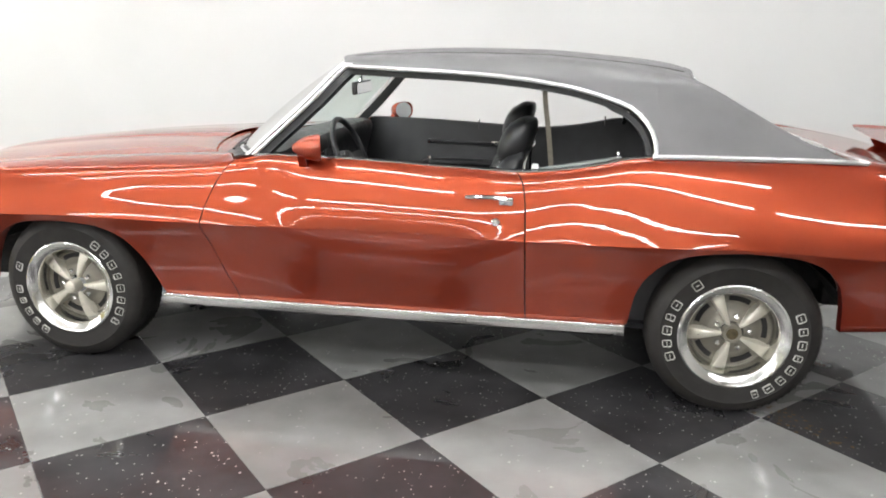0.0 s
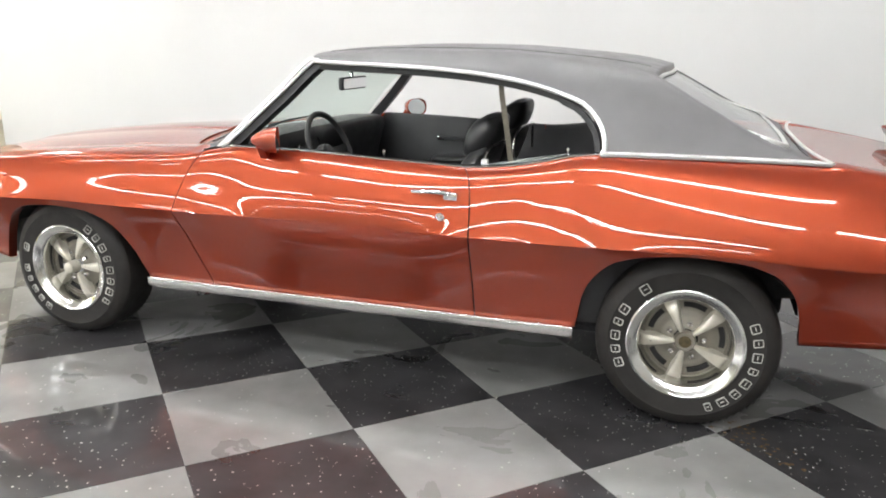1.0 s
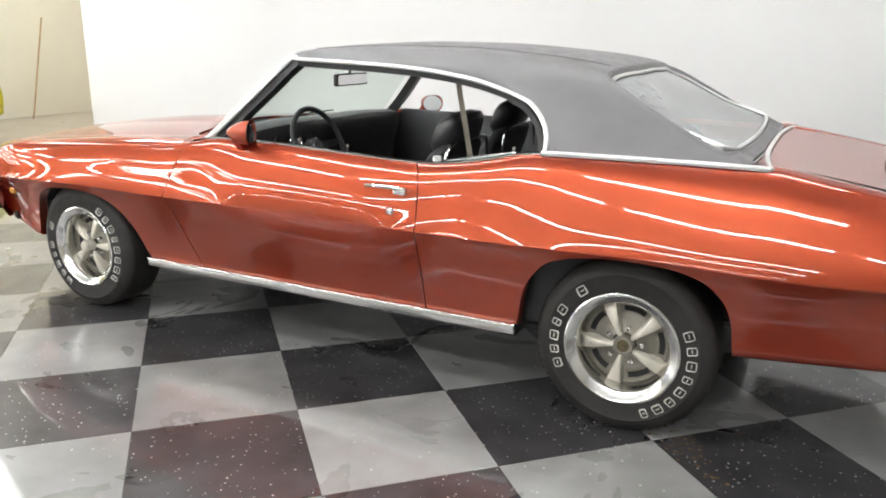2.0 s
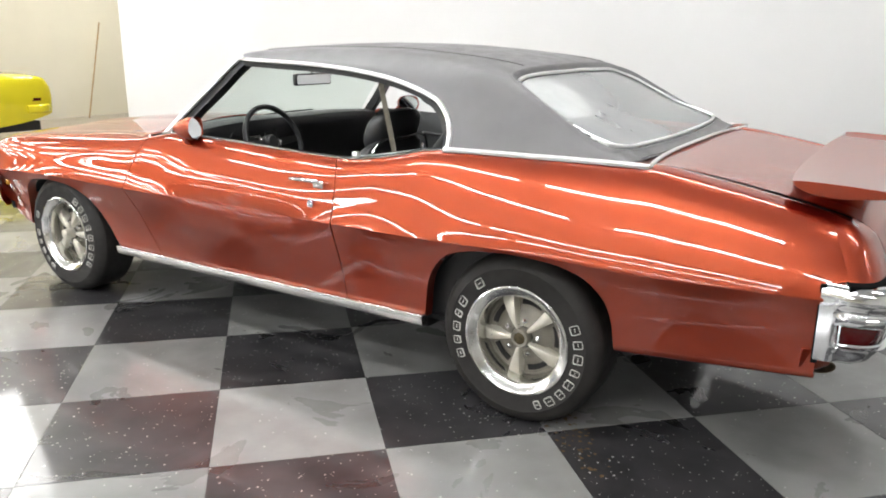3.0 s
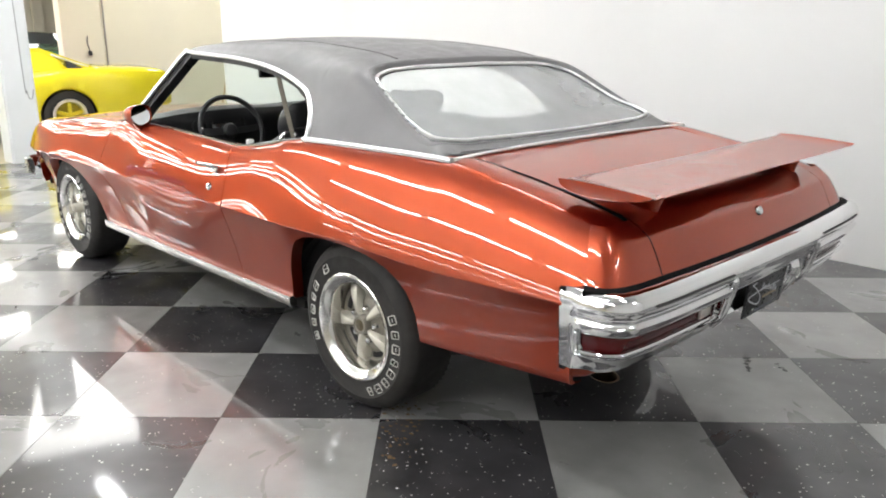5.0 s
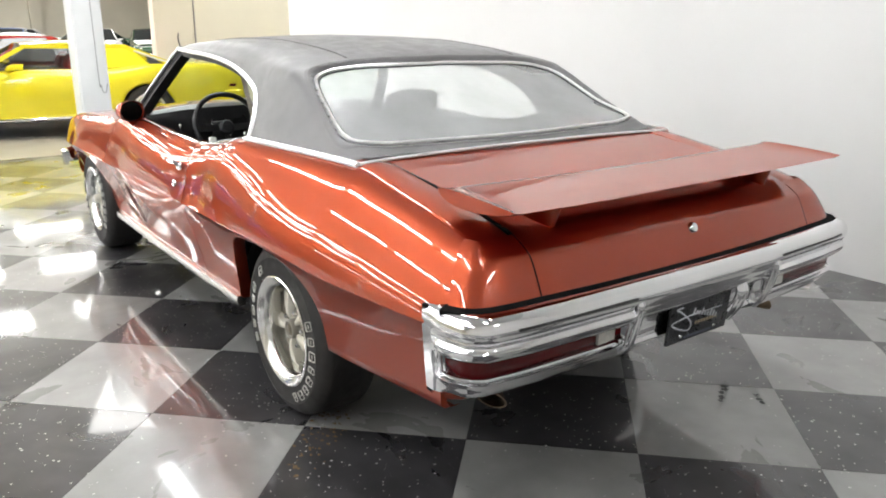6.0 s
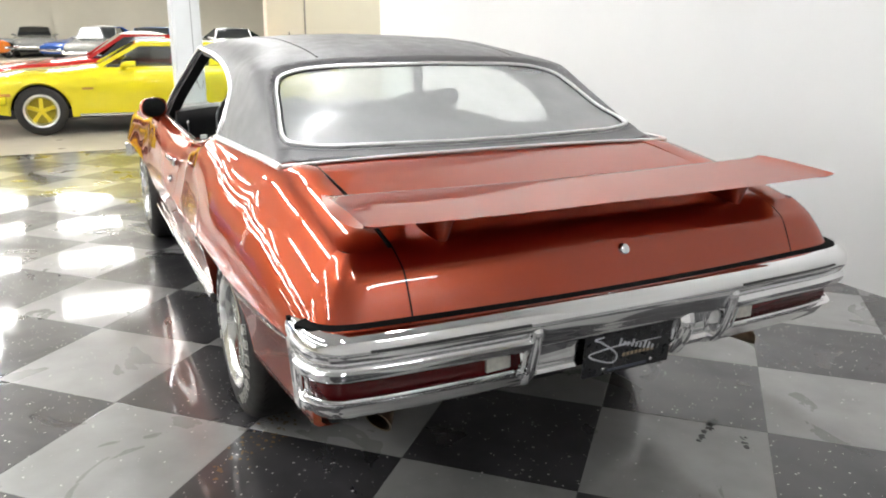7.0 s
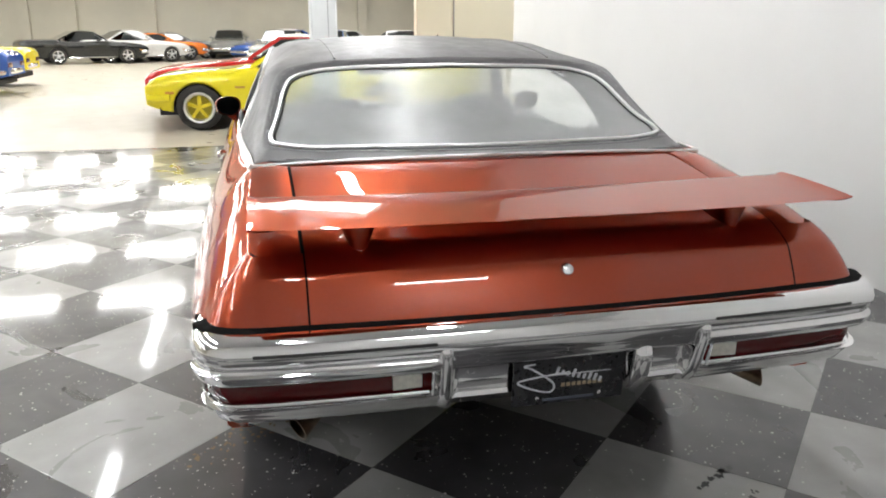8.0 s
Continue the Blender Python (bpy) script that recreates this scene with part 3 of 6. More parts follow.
def warp_quarter(x, v):
    if x < 2.43:
        f = 1 - (x - 2.02) / (2.43 - 2.02)
        return x + f * (door_edge(door_rear, 2.0, v) + GAP - 2.02)
    if x > 3.26:
        f = (x - 3.26) / (3.86 - 3.26)
        return x + f * (tail_x(v) - 3.86)
    return x


front_arch_x = [-0.47, -0.465, -0.458, -0.45, -0.44, -0.42, -0.40, -0.38, -0.35, -0.32, -0.29, -0.25, -0.2, -0.15, -0.1, -0.05, 0.0, 0.05, 0.1, 0.15, 0.19, 0.23, 0.27, 0.30, 0.32, 0.34, 0.36, 0.373, 0.388, 0.403, 0.42, 0.435, 0.45, 0.46, 0.465]
rear_arch_x = [2.437, 2.442, 2.448, 2.456, 2.468, 2.482, 2.50, 2.523, 2.547, 2.572, 2.598, 2.63, 2.67, 2.716, 2.76, 2.81, 2.852, 2.9, 2.95, 2.99, 3.03, 3.06, 3.09, 3.115, 3.14, 3.167, 3.185, 3.197, 3.205, 3.213, 3.219, 3.222]
fender = body_panel("front_fender", spread(-0.80, -0.47, 14) + front_arch_x + spread(0.47, 0.75, 14) + [0.75], warp_fender, "")
door = body_panel("door", spread(0.75, 2.02, 64) + [2.02], warp_door, "")
quarter = body_panel("quarter_panel", spread(2.02, 2.437, 26) + rear_arch_x + spread(3.226, 3.86, 44) + [3.86], warp_quarter, "")
for ob in (fender, door, quarter):
    mirrored(ob)

# hood, cowl and nose
HOOD_W = 0.662


def hood_panel():
    nu, nv = 46, 31
    verts = []
    for i in range(nu):
        for j in range(nv):
            y = HOOD_W * (2 * j / (nv - 1) - 1)
            q = abs(y) / HOOD_W
            xf, xr = -1.06 + 0.27 * q ** 2.2, 0.475 + 0.165 * q ** 2
            x = xf + (xr - xf) * i / (nu - 1)
            zc, ze = hood_z(x), inner_z(max(x, -0.8)) if x > -0.8 else inner_z(-0.8) - 0.12 * (-0.8 - x)
            z = zc + (ze - zc) * q ** 3.4 + 0.012 * max(0.0, 1 - (abs(y) / 0.2) ** 4) * min(1, max(0, (x + 1.06) / 0.3))
            z += 0.020 * (1 - q * q) * max(0.0, math.sin(math.pi * (x + 0.98) / 1.5))
            verts.append((x, y, z))
    mesh_object("hood", verts, grid_faces(nu, nv), PAINT, car)


hood_panel()
bm = bmesh.new()
rows = []
for j in range(25):
    y = 0.80 * (2 * j / 24 - 1)
    q = abs(y) / 0.8
    xn = -1.07 + 0.26 * q ** 2.4
    rows.append([bm.verts.new(p) for p in ((xn + 0.02, y, 0.735 + 0.03 * q), (xn - 0.015, y, 0.70), (xn - 0.02, y, 0.62), (xn + 0.02, y, 0.56), (xn + 0.05, y, 0.44), (xn + 0.10, y, 0.40))])
for a, b in zip(rows, rows[1:]):
    for k in range(5):
        bm.faces.new((a[k], b[k], b[k + 1], a[k + 1]))
part("nose_panel", bm, PAINT, car)
verts = []
for i in range(8):
    for j in range(25):
        y = 0.76 * (2 * j / 24 - 1)
        q = abs(y) / 0.76
        x0, x1 = 0.48 + 0.215 * q ** 2, 0.575 + 0.25 * q ** 2
        f = i / 7
        verts.append((x0 + (x1 - x0) * f, y, 0.953 - 0.006 * math.sin(math.pi * f) + 0.002 * f - 0.018 * q))
mesh_object("cowl_panel", verts, grid_faces(8, 25), PAINT, car, "copper-red cowl below the windscreen")
for y0, y1 in ((-0.66, -0.08), (0.02, 0.56)):
    bm = bmesh.new()
    sweep(bm, catmull([(0.72 if y0 < -0.5 else 0.60, y0, 0.958), (0.64 if y0 < -0.5 else 0.58, (y0 + y1) / 2, 0.965), (0.60, y1, 0.968)], 6), oval(0.007, 0.005, 6))
    part("wiper", bm, SEAL, car)

# roof: half sections from the centre to the side
roof_c = line((1.05, 1.350), (1.12, 1.364), (1.3, 1.384), (1.7, 1.400), (2.0, 1.398), (2.3, 1.379), (2.5, 1.361), (2.6, 1.346), (2.66, 1.331), (2.7, 1.316), (2.8, 1.264), (2.9, 1.206), (3.0, 1.143), (3.1, 1.076), (3.2, 1.014), (3.3, 0.985))
roof_a = line((1.05, 1.325), (1.3, 1.352), (1.7, 1.366), (2.0, 1.364), (2.3, 1.344), (2.5, 1.322), (2.6, 1.305), (2.7, 1.275), (2.8, 1.230), (2.9, 1.180), (3.0, 1.127), (3.1, 1.068), (3.2, 1.016), (3.3, 0.99))
roof_r = line((1.05, 1.322), (1.24, 1.322), (1.47, 1.313), (1.70, 1.306), (1.92, 1.292), (2.14, 1.264), (2.27, 1.239), (2.40, 1.214), (2.5, 1.197), (2.6, 1.180), (2.7, 1.160), (2.8, 1.136), (2.9, 1.108), (3.0, 1.077), (3.1, 1.046), (3.2, 1.018), (3.25, 1.010))
roof_ridge = line((2.1, 1.308), (2.3, 1.308), (2.45, 1.308), (2.54, 1.303), (2.62, 1.283), (2.72, 1.243), (2.84, 1.186), (2.94, 1.140), (3.04, 1.096), (3.14, 1.052), (3.20, 1.024), (3.28, 1.008))
roof_ry = line((1.05, 0.62), (1.24, 0.645), (1.7, 0.668), (2.1, 0.695), (2.4, 0.720), (2.6, 0.736), (2.8, 0.744), (3.1, 0.752), (3.25, 0.758))
drip = line((1.2, 1.322), (1.47, 1.313), (1.70, 1.306), (1.92, 1.292), (2.14, 1.264), (2.27, 1.234), (2.33, 1.216), (2.40, 1.190), (2.43, 1.168), (2.46, 1.138), (2.482, 1.105), (2.495, 1.070), (2.50, 1.03), (2.503, 1.012), (2.6, 1.012), (3.3, 1.010))


def roof_section(x):
    c, a, r, ry = roof_c(x), roof_a(x), roof_r(x), roof_ry(x)
    mid_y = ry + 0.55 * (top_y(max(x, 2.44)) - ry)
    k = min(1.0, max(0.0, (x - 2.20) / 0.45))
    k = k * k * (3 - 2 * k)
    ey, ez = ry - 0.025 + k * (0.698 - ry + 0.025), a + (r - a) * 0.66
    ez += k * (roof_ridge(x) - ez)
    pts = [(0, 0, c), (0, 0.26, c + (a - c) * 0.20), (0, 0.46, c + (a - c) * 0.62), (0, 0.575, a), (0, ey, ez), (0, ry, r), (0, mid_y, r + (1.012 - r) * 0.52), (0, top_y(max(x, 2.44)) + 0.002, 1.006)]
    return catmull(pts, 9)


roof_cache = {}


def roof_at(x):
    key = round(x, 5)
    if key not in roof_cache:
        roof_cache[key] = roof_section(x)
    return roof_cache[key]


def roof_z(x, y):
    sec = roof_at(x)
    y = abs(y)
    for p, q in zip(sec, sec[1:]):
        if p.y <= y <= q.y:
            return p.z + (q.z - p.z) * (y - p.y) / max(1e-6, q.y - p.y)
    return sec[-1].z


def header_x(q):
    return 1.10 + 0.135 * q ** 2


def roof_column(x_of, n=44):
    """Points from the centre to the side edge of the roof skin; x_of gives x for the share q of the way out."""
    xs1 = x_of(1.0)
    out = []
    for k in range(n + 1):
        q = k / n
        x = x_of(q)
        sec = roof_at(x)
        lim = drip(x) if xs1 > 0 else 0
        total, best = 0.0, [0.0]
        stop = None
        for i, (p, r) in enumerate(zip(sec, sec[1:])):
            if r.z <= lim and stop is None:
                f = (p.z - lim) / max(1e-6, p.z - r.z)
                stop = total + (r - p).length * min(1, max(0, f))
            total += (r - p).length
            best.append(total)
        stop = total if stop is None else stop
        want = q * stop
        i = max(j for j in range(len(best)) if best[j] <= want + 1e-9)
        i = min(i, len(sec) - 2)
        f = (want - best[i]) / max(1e-6, best[i + 1] - best[i])
        p = sec[i].lerp(sec[i + 1], min(1, f))
        out.append((x, p.y, p.z))
    return out


base_x = spread(1.235, 2.27, 40) + spread(2.27, 2.40, 8) + [2.40, 2.415, 2.43, 2.445, 2.46, 2.47, 2.478, 2.484, 2.489, 2.493, 2.496, 2.499, 2.501, 2.503, 2.507, 2.515, 2.53] + spread(2.545, 3.21, 48) + [3.21]


def column_x(x1):
    if x1 < 2.2:
        f = 1 - (x1 - 1.235) / (2.2 - 1.235)
        return lambda q: x1 + f * (header_x(q) - 1.235)
    if x1 > 2.6:
        f = (x1 - 2.6) / (3.21 - 2.6)
        return lambda q: x1 + f * (0.045 * q ** 3 - 0.010)
    return lambda q: x1


half_cols = [roof_column(column_x(x)) for x in base_x]
NV = len(half_cols[0])
verts, index = [], {}
for i, col in enumerate(half_cols):
    for j in range(-(NV - 1), NV):
        x, y, z = col[abs(j)]
        index[i, j] = len(verts)
        verts.append((x, -y if j < 0 else y, z))

# ease the skin where the rail turns down into the rear pillar
for _ in range(14):
    eased = {}
    for i in range(2, len(half_cols) - 2):
        for j in range(-(NV - 2), NV - 1):
            x, y, z = verts[index[i, j]]
            w = min(1.0, max(0.0, (x - 2.1) / 0.15)) * min(1.0, max(0.0, (2.66 - x) / 0.08)) * min(1.0, abs(j) / 20)
            if w > 0:
                near = [verts[index[a, b]] for a, b in ((i - 1, j), (i + 1, j), (i, j - 1), (i, j + 1))]
                gap = near[1][0] - near[0][0]
                f = (x - near[0][0]) / gap if gap > 1e-6 else 0.5
                eased[index[i, j]] = tuple(c + 0.6 * w * (0.5 * (near[0][k] * (1 - f) + near[1][k] * f) + 0.25 * (near[2][k] + near[3][k]) - c) if k else c for k, c in enumerate((x, y, z)))
    for k, p in eased.items():
        verts[k] = p

# rear window outline on the roof skin, in plan
WIN = [(2.695, 0.0), (2.690, 0.22), (2.666, 0.42), (2.662, 0.54), (2.694, 0.610), (2.77, 0.646), (2.88, 0.670), (2.98, 0.692), (3.072, 0.706), (3.122, 0.672), (3.137, 0.48), (3.146, 0.22)]
WIN = WIN + [(3.149, 0.0)] + [(x, -y) for x, y in WIN[:0:-1]]
win_path = [(p.x, p.y) for p in catmull([(x, y, 0) for x, y in WIN], 6, closed=True)]


def sunk(x):
    """Depth of the rear window below the roof skin: deep under the roof lip, flush at the deck."""
    f = min(1.0, max(0.0, (x - 2.90) / 0.22))
    return 0.024 * (1 - f * f * (3 - 2 * f)) + 0.002


def grown(k):
    return [(2.9 + (x - 2.9) * (1 + 1.6 * k), y * (1 + k)) for x, y in win_path]


hole_path = grown(0.032)


def inside_window(x, y, loop):
    hit = False
    for (x0, y0), (x1, y1) in zip(loop, loop[1:] + loop[:1]):
        if (y0 > y) != (y1 > y) and x < x0 + (x1 - x0) * (y - y0) / (y1 - y0):
            hit = not hit
    return hit


faces = []
for i in range(len(half_cols) - 1):
    for j in range(-(NV - 1), NV - 1):
        quad = (index[i, j], index[i, j + 1], index[i + 1, j + 1], index[i + 1, j])
        cx, cy = sum(verts[k][0] for k in quad) / 4, sum(verts[k][1] for k in quad) / 4
        if not inside_window(cx, cy, hole_path):
            faces.append(quad)
roof = mesh_object("vinyl_roof", verts, faces, VINYL, car, "grey-black grained vinyl roof covering")
# inner skin of the roof: the headliner
lining = [(x, y * 0.985, z - 0.022) for x, y, z in verts]
mesh_object("headliner", lining, [f[::-1] for f in faces], TRIM_BLACK, car, "black headliner")
# pressed seams that run along the vinyl
for s in (-1, 1):
    bm = bmesh.new()
    sweep(bm, [(x, s * 0.44, roof_z(x, 0.44) + 0.001) for x in [1.22 + 0.05 * k for k in range(29)]], oval(0.005, 0.0035, 6))
    part("vinyl_seam", bm, VINYL, car)

# rear window glass and its bright moulding
glass_v, glass_f = [], []
cx, cy = 2.88, 0.0
for ring in range(11):
    f = 1.02 * ring / 10
    for x, y in win_path:
        px, py = cx + (x - cx) * f, cy + (y - cy) * f
        glass_v.append((px, py, roof_z(px, py) - 0.006 - sunk(px)))
m = len(win_path)
for r in range(10):
    for k in range(m):
        glass_f.append((r * m + k, r * m + (k + 1) % m, (r + 1) * m + (k + 1) % m, (r + 1) * m + k))
lip = [(0.062, -0.001, 0.0), (0.052, 0.003, 0.0), (0.034, 0.002, 0.0), (0.022, -0.003, 0.25), (0.008, -0.006, 1.0), (-0.004, -0.008, 1.0)]
lip_v = [(x, y, roof_z(x, y) + dz - sunk(x) * w) for k, dz, w in lip for x, y in grown(k)]
lip_f = [(r * m + k, r * m + (k + 1) % m, (r + 1) * m + (k + 1) % m, (r + 1) * m + k) for r in range(len(lip) - 1) for k in range(m)]
mesh_object("window_recess", lip_v, lip_f, VINYL, car, "vinyl-covered lip round the sunken rear window")
back = mesh_object("rear_window", glass_v, glass_f, BACKGLASS, car, "tinted rear window glass")
back.visible_shadow = False
bm = bmesh.new()
sweep(bm, [(x, y, roof_z(x, y) + 0.004 - sunk(x)) for x, y in win_path], [(-0.008, -0.008), (-0.007, 0.003), (-0.002, 0.006), (0.004, 0.005), (0.007, 0.002), (0.008, -0.008)], up=(0.45, 0, 0.9), closed=True)
part("rear_window_moulding", bm, MOULDING, car, "bright chrome moulding round the rear window")
inner = [(cx + (x - cx) * 0.975, cy + (y - cy) * 0.982) for x, y in win_path]
bm = bmesh.new()
sweep(bm, [(x, y, roof_z(x, y) - 0.001 - sunk(x)) for x, y in inner], [(-0.004, -0.003), (0, 0.001), (0.004, -0.003)], up=(0.45, 0, 0.9), closed=True)
part("rear_window_seal", bm, SEAL, car)


def both(name, path, profile, material, label="", **kw):
    """A strip on the driver's side, given at negative y, and its twin."""
    bm = bmesh.new()
    sweep(bm, path, profile, **kw)
    ob = part(name, bm, material, car, label)
    return ob, mirrored(ob)


def rail_point(x, dz=0.0, dy=0.0):
    x = min(x, 2.503)
    z = drip(x)
    y = 0.0
    for p, q in zip(roof_at(x), roof_at(x)[1:]):
        if q.z <= z <= p.z:
            y = p.y + (q.y - p.y) * (p.z - z) / max(1e-6, p.z - q.z)
            break
    return (x, -(y + dy), z + dz)


BASE = (0.86, -0.815, 0.945)
rail_xs = spread(1.235, 2.40, 26) + [2.40, 2.43, 2.46, 2.482, 2.495, 2.5]
edge_path = catmull([BASE, (0.995, -0.772, 1.072), (1.118, -0.715, 1.195), (1.21, -0.665, 1.297)], 5)[:-1] + [Vector(rail_point(x, 0.0, 0.004)) for x in rail_xs] + [Vector((2.49, -0.818, 1.008))]
both("window_moulding", edge_path, [(-0.006, -0.0085), (0.005, -0.008), (0.008, -0.001), (0.005, 0.006), (-0.006, 0.0085)], MOULDING, "bright moulding framing the side window", out=lambda i: (0, -1, 0.15))
frame_path = [p + Vector((0.020 if k < 15 else (-0.004 if k < 40 else -0.026), 0.022, -0.022 if k > 13 else -0.006)) for k, p in enumerate(edge_path)]
both("window_seal", frame_path, [(-0.022, -0.012), (0.008, -0.011), (0.010, 0.010), (-0.022, 0.012)], SEAL, "black rubber seal inside the window frame", out=lambda i: (0, -1, 0.1))
belt_path = [Vector((x, -(top_y(x) - 0.004), top_z(x) + 0.003)) for x in spread(0.90, 2.47, 50)] + [Vector((2.485, -0.815, 1.012))]
both("belt_moulding", belt_path, oval(0.008, 0.006, 8), CHROME, "thin chrome moulding under the side window")
vinyl_path = [Vector((x, -(top_y(x) + 0.006), top_z(x) + 0.004)) for x in spread(2.488, 3.25, 22)] + [Vector((3.262, -0.772, 1.012))]
both("roof_moulding", vinyl_path, [(-0.006, -0.009), (0.008, -0.008), (0.012, 0.0), (0.008, 0.009), (-0.006, 0.012)], MOULDING, "chrome moulding along the lower edge of the vinyl", out=lambda i: (0, -1, 0.3))
bm = bmesh.new()
rear_edge = [(3.217 + 0.048 * abs(g) ** 3, 0.772 * g, 1.0165 + 0.003 * (1 - g * g)) for g in [k / 20 - 1 for k in range(41)]]
sweep(bm, rear_edge, oval(0.009, 0.006, 8))
part("vinyl_edge_moulding", bm, MOULDING, car)

# pillars and windscreen
both("windscreen_pillar", [p + Vector((0.012, 0.035, -0.012)) for p in edge_path[:16]], [(-0.03, -0.022), (0.022, -0.022), (0.024, 0.02), (-0.03, 0.024)], TRIM_BLACK, "black windscreen pillar", out=lambda i: (0, -1, 0.1))
pillar_trim = [p + Vector((-0.021, 0.014, 0.009)) for p in edge_path[:17]]
both("pillar_moulding", pillar_trim, [(-0.006, -0.005), (0.005, -0.005), (0.006, 0.005), (-0.006, 0.005)], MOULDING, "chrome windscreen pillar moulding", out=lambda i: (0, -1, 0.1))


def screen_points(f, g):
    """Windscreen surface: f from base to header, g from -1 to 1 across."""
    q = abs(g)
    bx, by, bz = 0.57 + 0.265 * q ** 2, 0.752 * g, 0.945 + 0.002 * q
    hx, hy, hz = header_x(q) - 0.010, 0.605 * g, 1.347 - 0.032 * q ** 2
    return (bx + (hx - bx) * f, by + (hy - by) * f, bz + (hz - bz) * f + 0.018 * math.sin(math.pi * f))


verts = [screen_points(i / 12, 2 * j / 24 - 1) for i in range(13) for j in range(25)]
screen = mesh_object("windscreen", verts, grid_faces(13, 25), GLASS, car, "clear faintly green windscreen glass")
screen.visible_shadow = False
bm = bmesh.new()
sweep(bm, [Vector(screen_points(1, 2 * j / 24 - 1)) + Vector((0.004, 0, 0.006)) for j in range(25)], oval(0.014, 0.008, 8))
part("header_moulding", bm, CHROME, car)
bm = bmesh.new()
sweep(bm, [Vector(screen_points(0.0, 2 * j / 24 - 1)) + Vector((-0.004, 0, 0.004)) for j in range(25)], oval(0.014, 0.008, 8))
part("base_moulding", bm, CHROME, car)

# trunk lid and tail
tail_profile = [(3.165, 1.013), (3.215, 1.010), (3.32, 0.999), (3.45, 0.980), (3.6, 0.957), (3.75, 0.934), (3.86, 0.911), (3.92, 0.888), (3.948, 0.873), (3.962, 0.863), (3.972, 0.850), (3.984, 0.828), (3.998, 0.800), (4.016, 0.76), (4.027, 0.73)]
tail_curve = catmull([(x, 0, z) for x, z in tail_profile], 4)
LID_W = 0.655


def tail_point(k, y):
    p = tail_curve[k]
    q = abs(y) / LID_W
    rear = min(1.0, max(0.0, (p.x - 3.5) / 0.4))
    deck = 0.010 * math.exp(-((p.x - 3.885) / 0.05) ** 2) * (1 - 0.6 * q ** 4)
    return (p.x - (0.024 * q ** 2.2) * rear + 0.03 * q ** 2 * (1 - rear), y, p.z - 0.004 * q ** 2 * rear + 0.003 * q ** 2 + deck)


n_t = len(tail_curve)
verts = [tail_point(k, LID_W * (2 * j / 32 - 1)) for k in range(n_t) for j in range(33)]
mesh_object("trunk_lid", verts, grid_faces(n_t, 33), PAINT, car)
# dark strips along the lid's sides draw the shade of the shut lines
for s in (-1, 1):
    bm = bmesh.new()
    sweep(bm, [Vector(tail_point(k, s * (LID_W + 0.003))) + Vector((-0.002, 0, -0.006)) for k in range(n_t)], [(-0.0042, -0.003), (0.0042, -0.003), (0.0042, 0.003), (-0.0042, 0.003)])
    part("lid_seal", bm, GAP_SHADE, car)
# tail corner between lid and side panel
verts, count = [], 0
start = next(k for k in range(n_t) if tail_curve[k].z < 0.899)
for s in range(start, n_t):
    f = (s - start) / (n_t - 1 - start)
    v = f * 0.745
    x1 = tail_x(v)
    y1, z1 = side(x1, v)
    a = Vector(tail_point(s, -(LID_W + 0.005)))
    b = Vector((x1, -y1, z1))
    y2 = side(x1 - 0.04, v)[0]
    run = Vector((0.04, y2 - y1, 0)).normalized() * 0.078
    c1, c2 = a + Vector((-0.008, -0.74 * (abs(b.y) - abs(a.y)), 0)), b + run
    for j in range(17):
        g = j / 16
        h = 1 - g
        verts.append(a * h ** 3 + c1 * (3 * h * h * g) + c2 * (3 * h * g * g) + b * g ** 3)
    count += 1
corner = mesh_object("tail_corner", verts, grid_faces(count, 17), PAINT, car)
mirrored(corner)
bm = bmesh.new()
box(bm, 3.25, 3.80, -0.64, 0.64, 0.55, 0.86)
part("trunk_well", bm, UNDER, car, smooth=False)
# a black strip paints the shaded gap between tail and bumper
bm = bmesh.new()
gap_path = [(4.009 - 0.024 * (abs(y) / LID_W) ** 2.2, y, 0.753) for y in [0.66 * (k / 10 - 1) for k in range(21)]]
gap_end = [(3.982, 0.72, 0.753), (3.978, 0.80, 0.753), (3.966, 0.85, 0.753), (3.94, 0.88, 0.753), (3.895, 0.90, 0.753)]
sweep(bm, [(x, -y, z) for x, y, z in gap_end[::-1]] + gap_path + gap_end, [(-0.014, -0.014), (0.030, -0.014), (0.030, 0.004), (0.016, 0.008), (-0.014, 0.008)])
part("bumper_seal", bm, GAP_SHADE, car, "black strip for the shade in the gap above the bumper")
bm = bmesh.new()
lathe(bm, [(0.0, 0.012), (0.010, 0.012), (0.014, 0.010), (0.017, 0.004), (0.018, 0.0)], 20, "z")
bmesh.ops.transform(bm, matrix=look((3.976, -0.01, 0.846), (2.9, -0.01, 0.42)), verts=bm.verts[:])
part("trunk_lock", bm, CHROME, car, "round chrome trunk lock")

# ---- rear bumper with lamps ----
PLAN = [(3.836, -0.926), (3.90, -0.926), (3.958, -0.921), (4.002, -0.902), (4.031, -0.865), (4.042, -0.810), (4.052, -0.72), (4.060, -0.55), (4.066, -0.34), (4.069, -0.17), (4.070, 0.0)]
PLAN_FULL = PLAN + [(x, -y) for x, y in PLAN[-2::-1]]


def step(a, b, t):
    t = min(1.0, max(0.0, (t - a) / (b - a)))
    return t * t * (3 - 2 * t)


def recess(p):
    """How far the lamp openings and the plate bay lie behind the bumper's face."""
    y = abs(p.y)
    if y > 0.355:
        return 0.032 * step(3.885, 3.893, p.x) * step(0.362, 0.372, y)
    return 0.020 * (1 - step(0.315, 0.330, y))


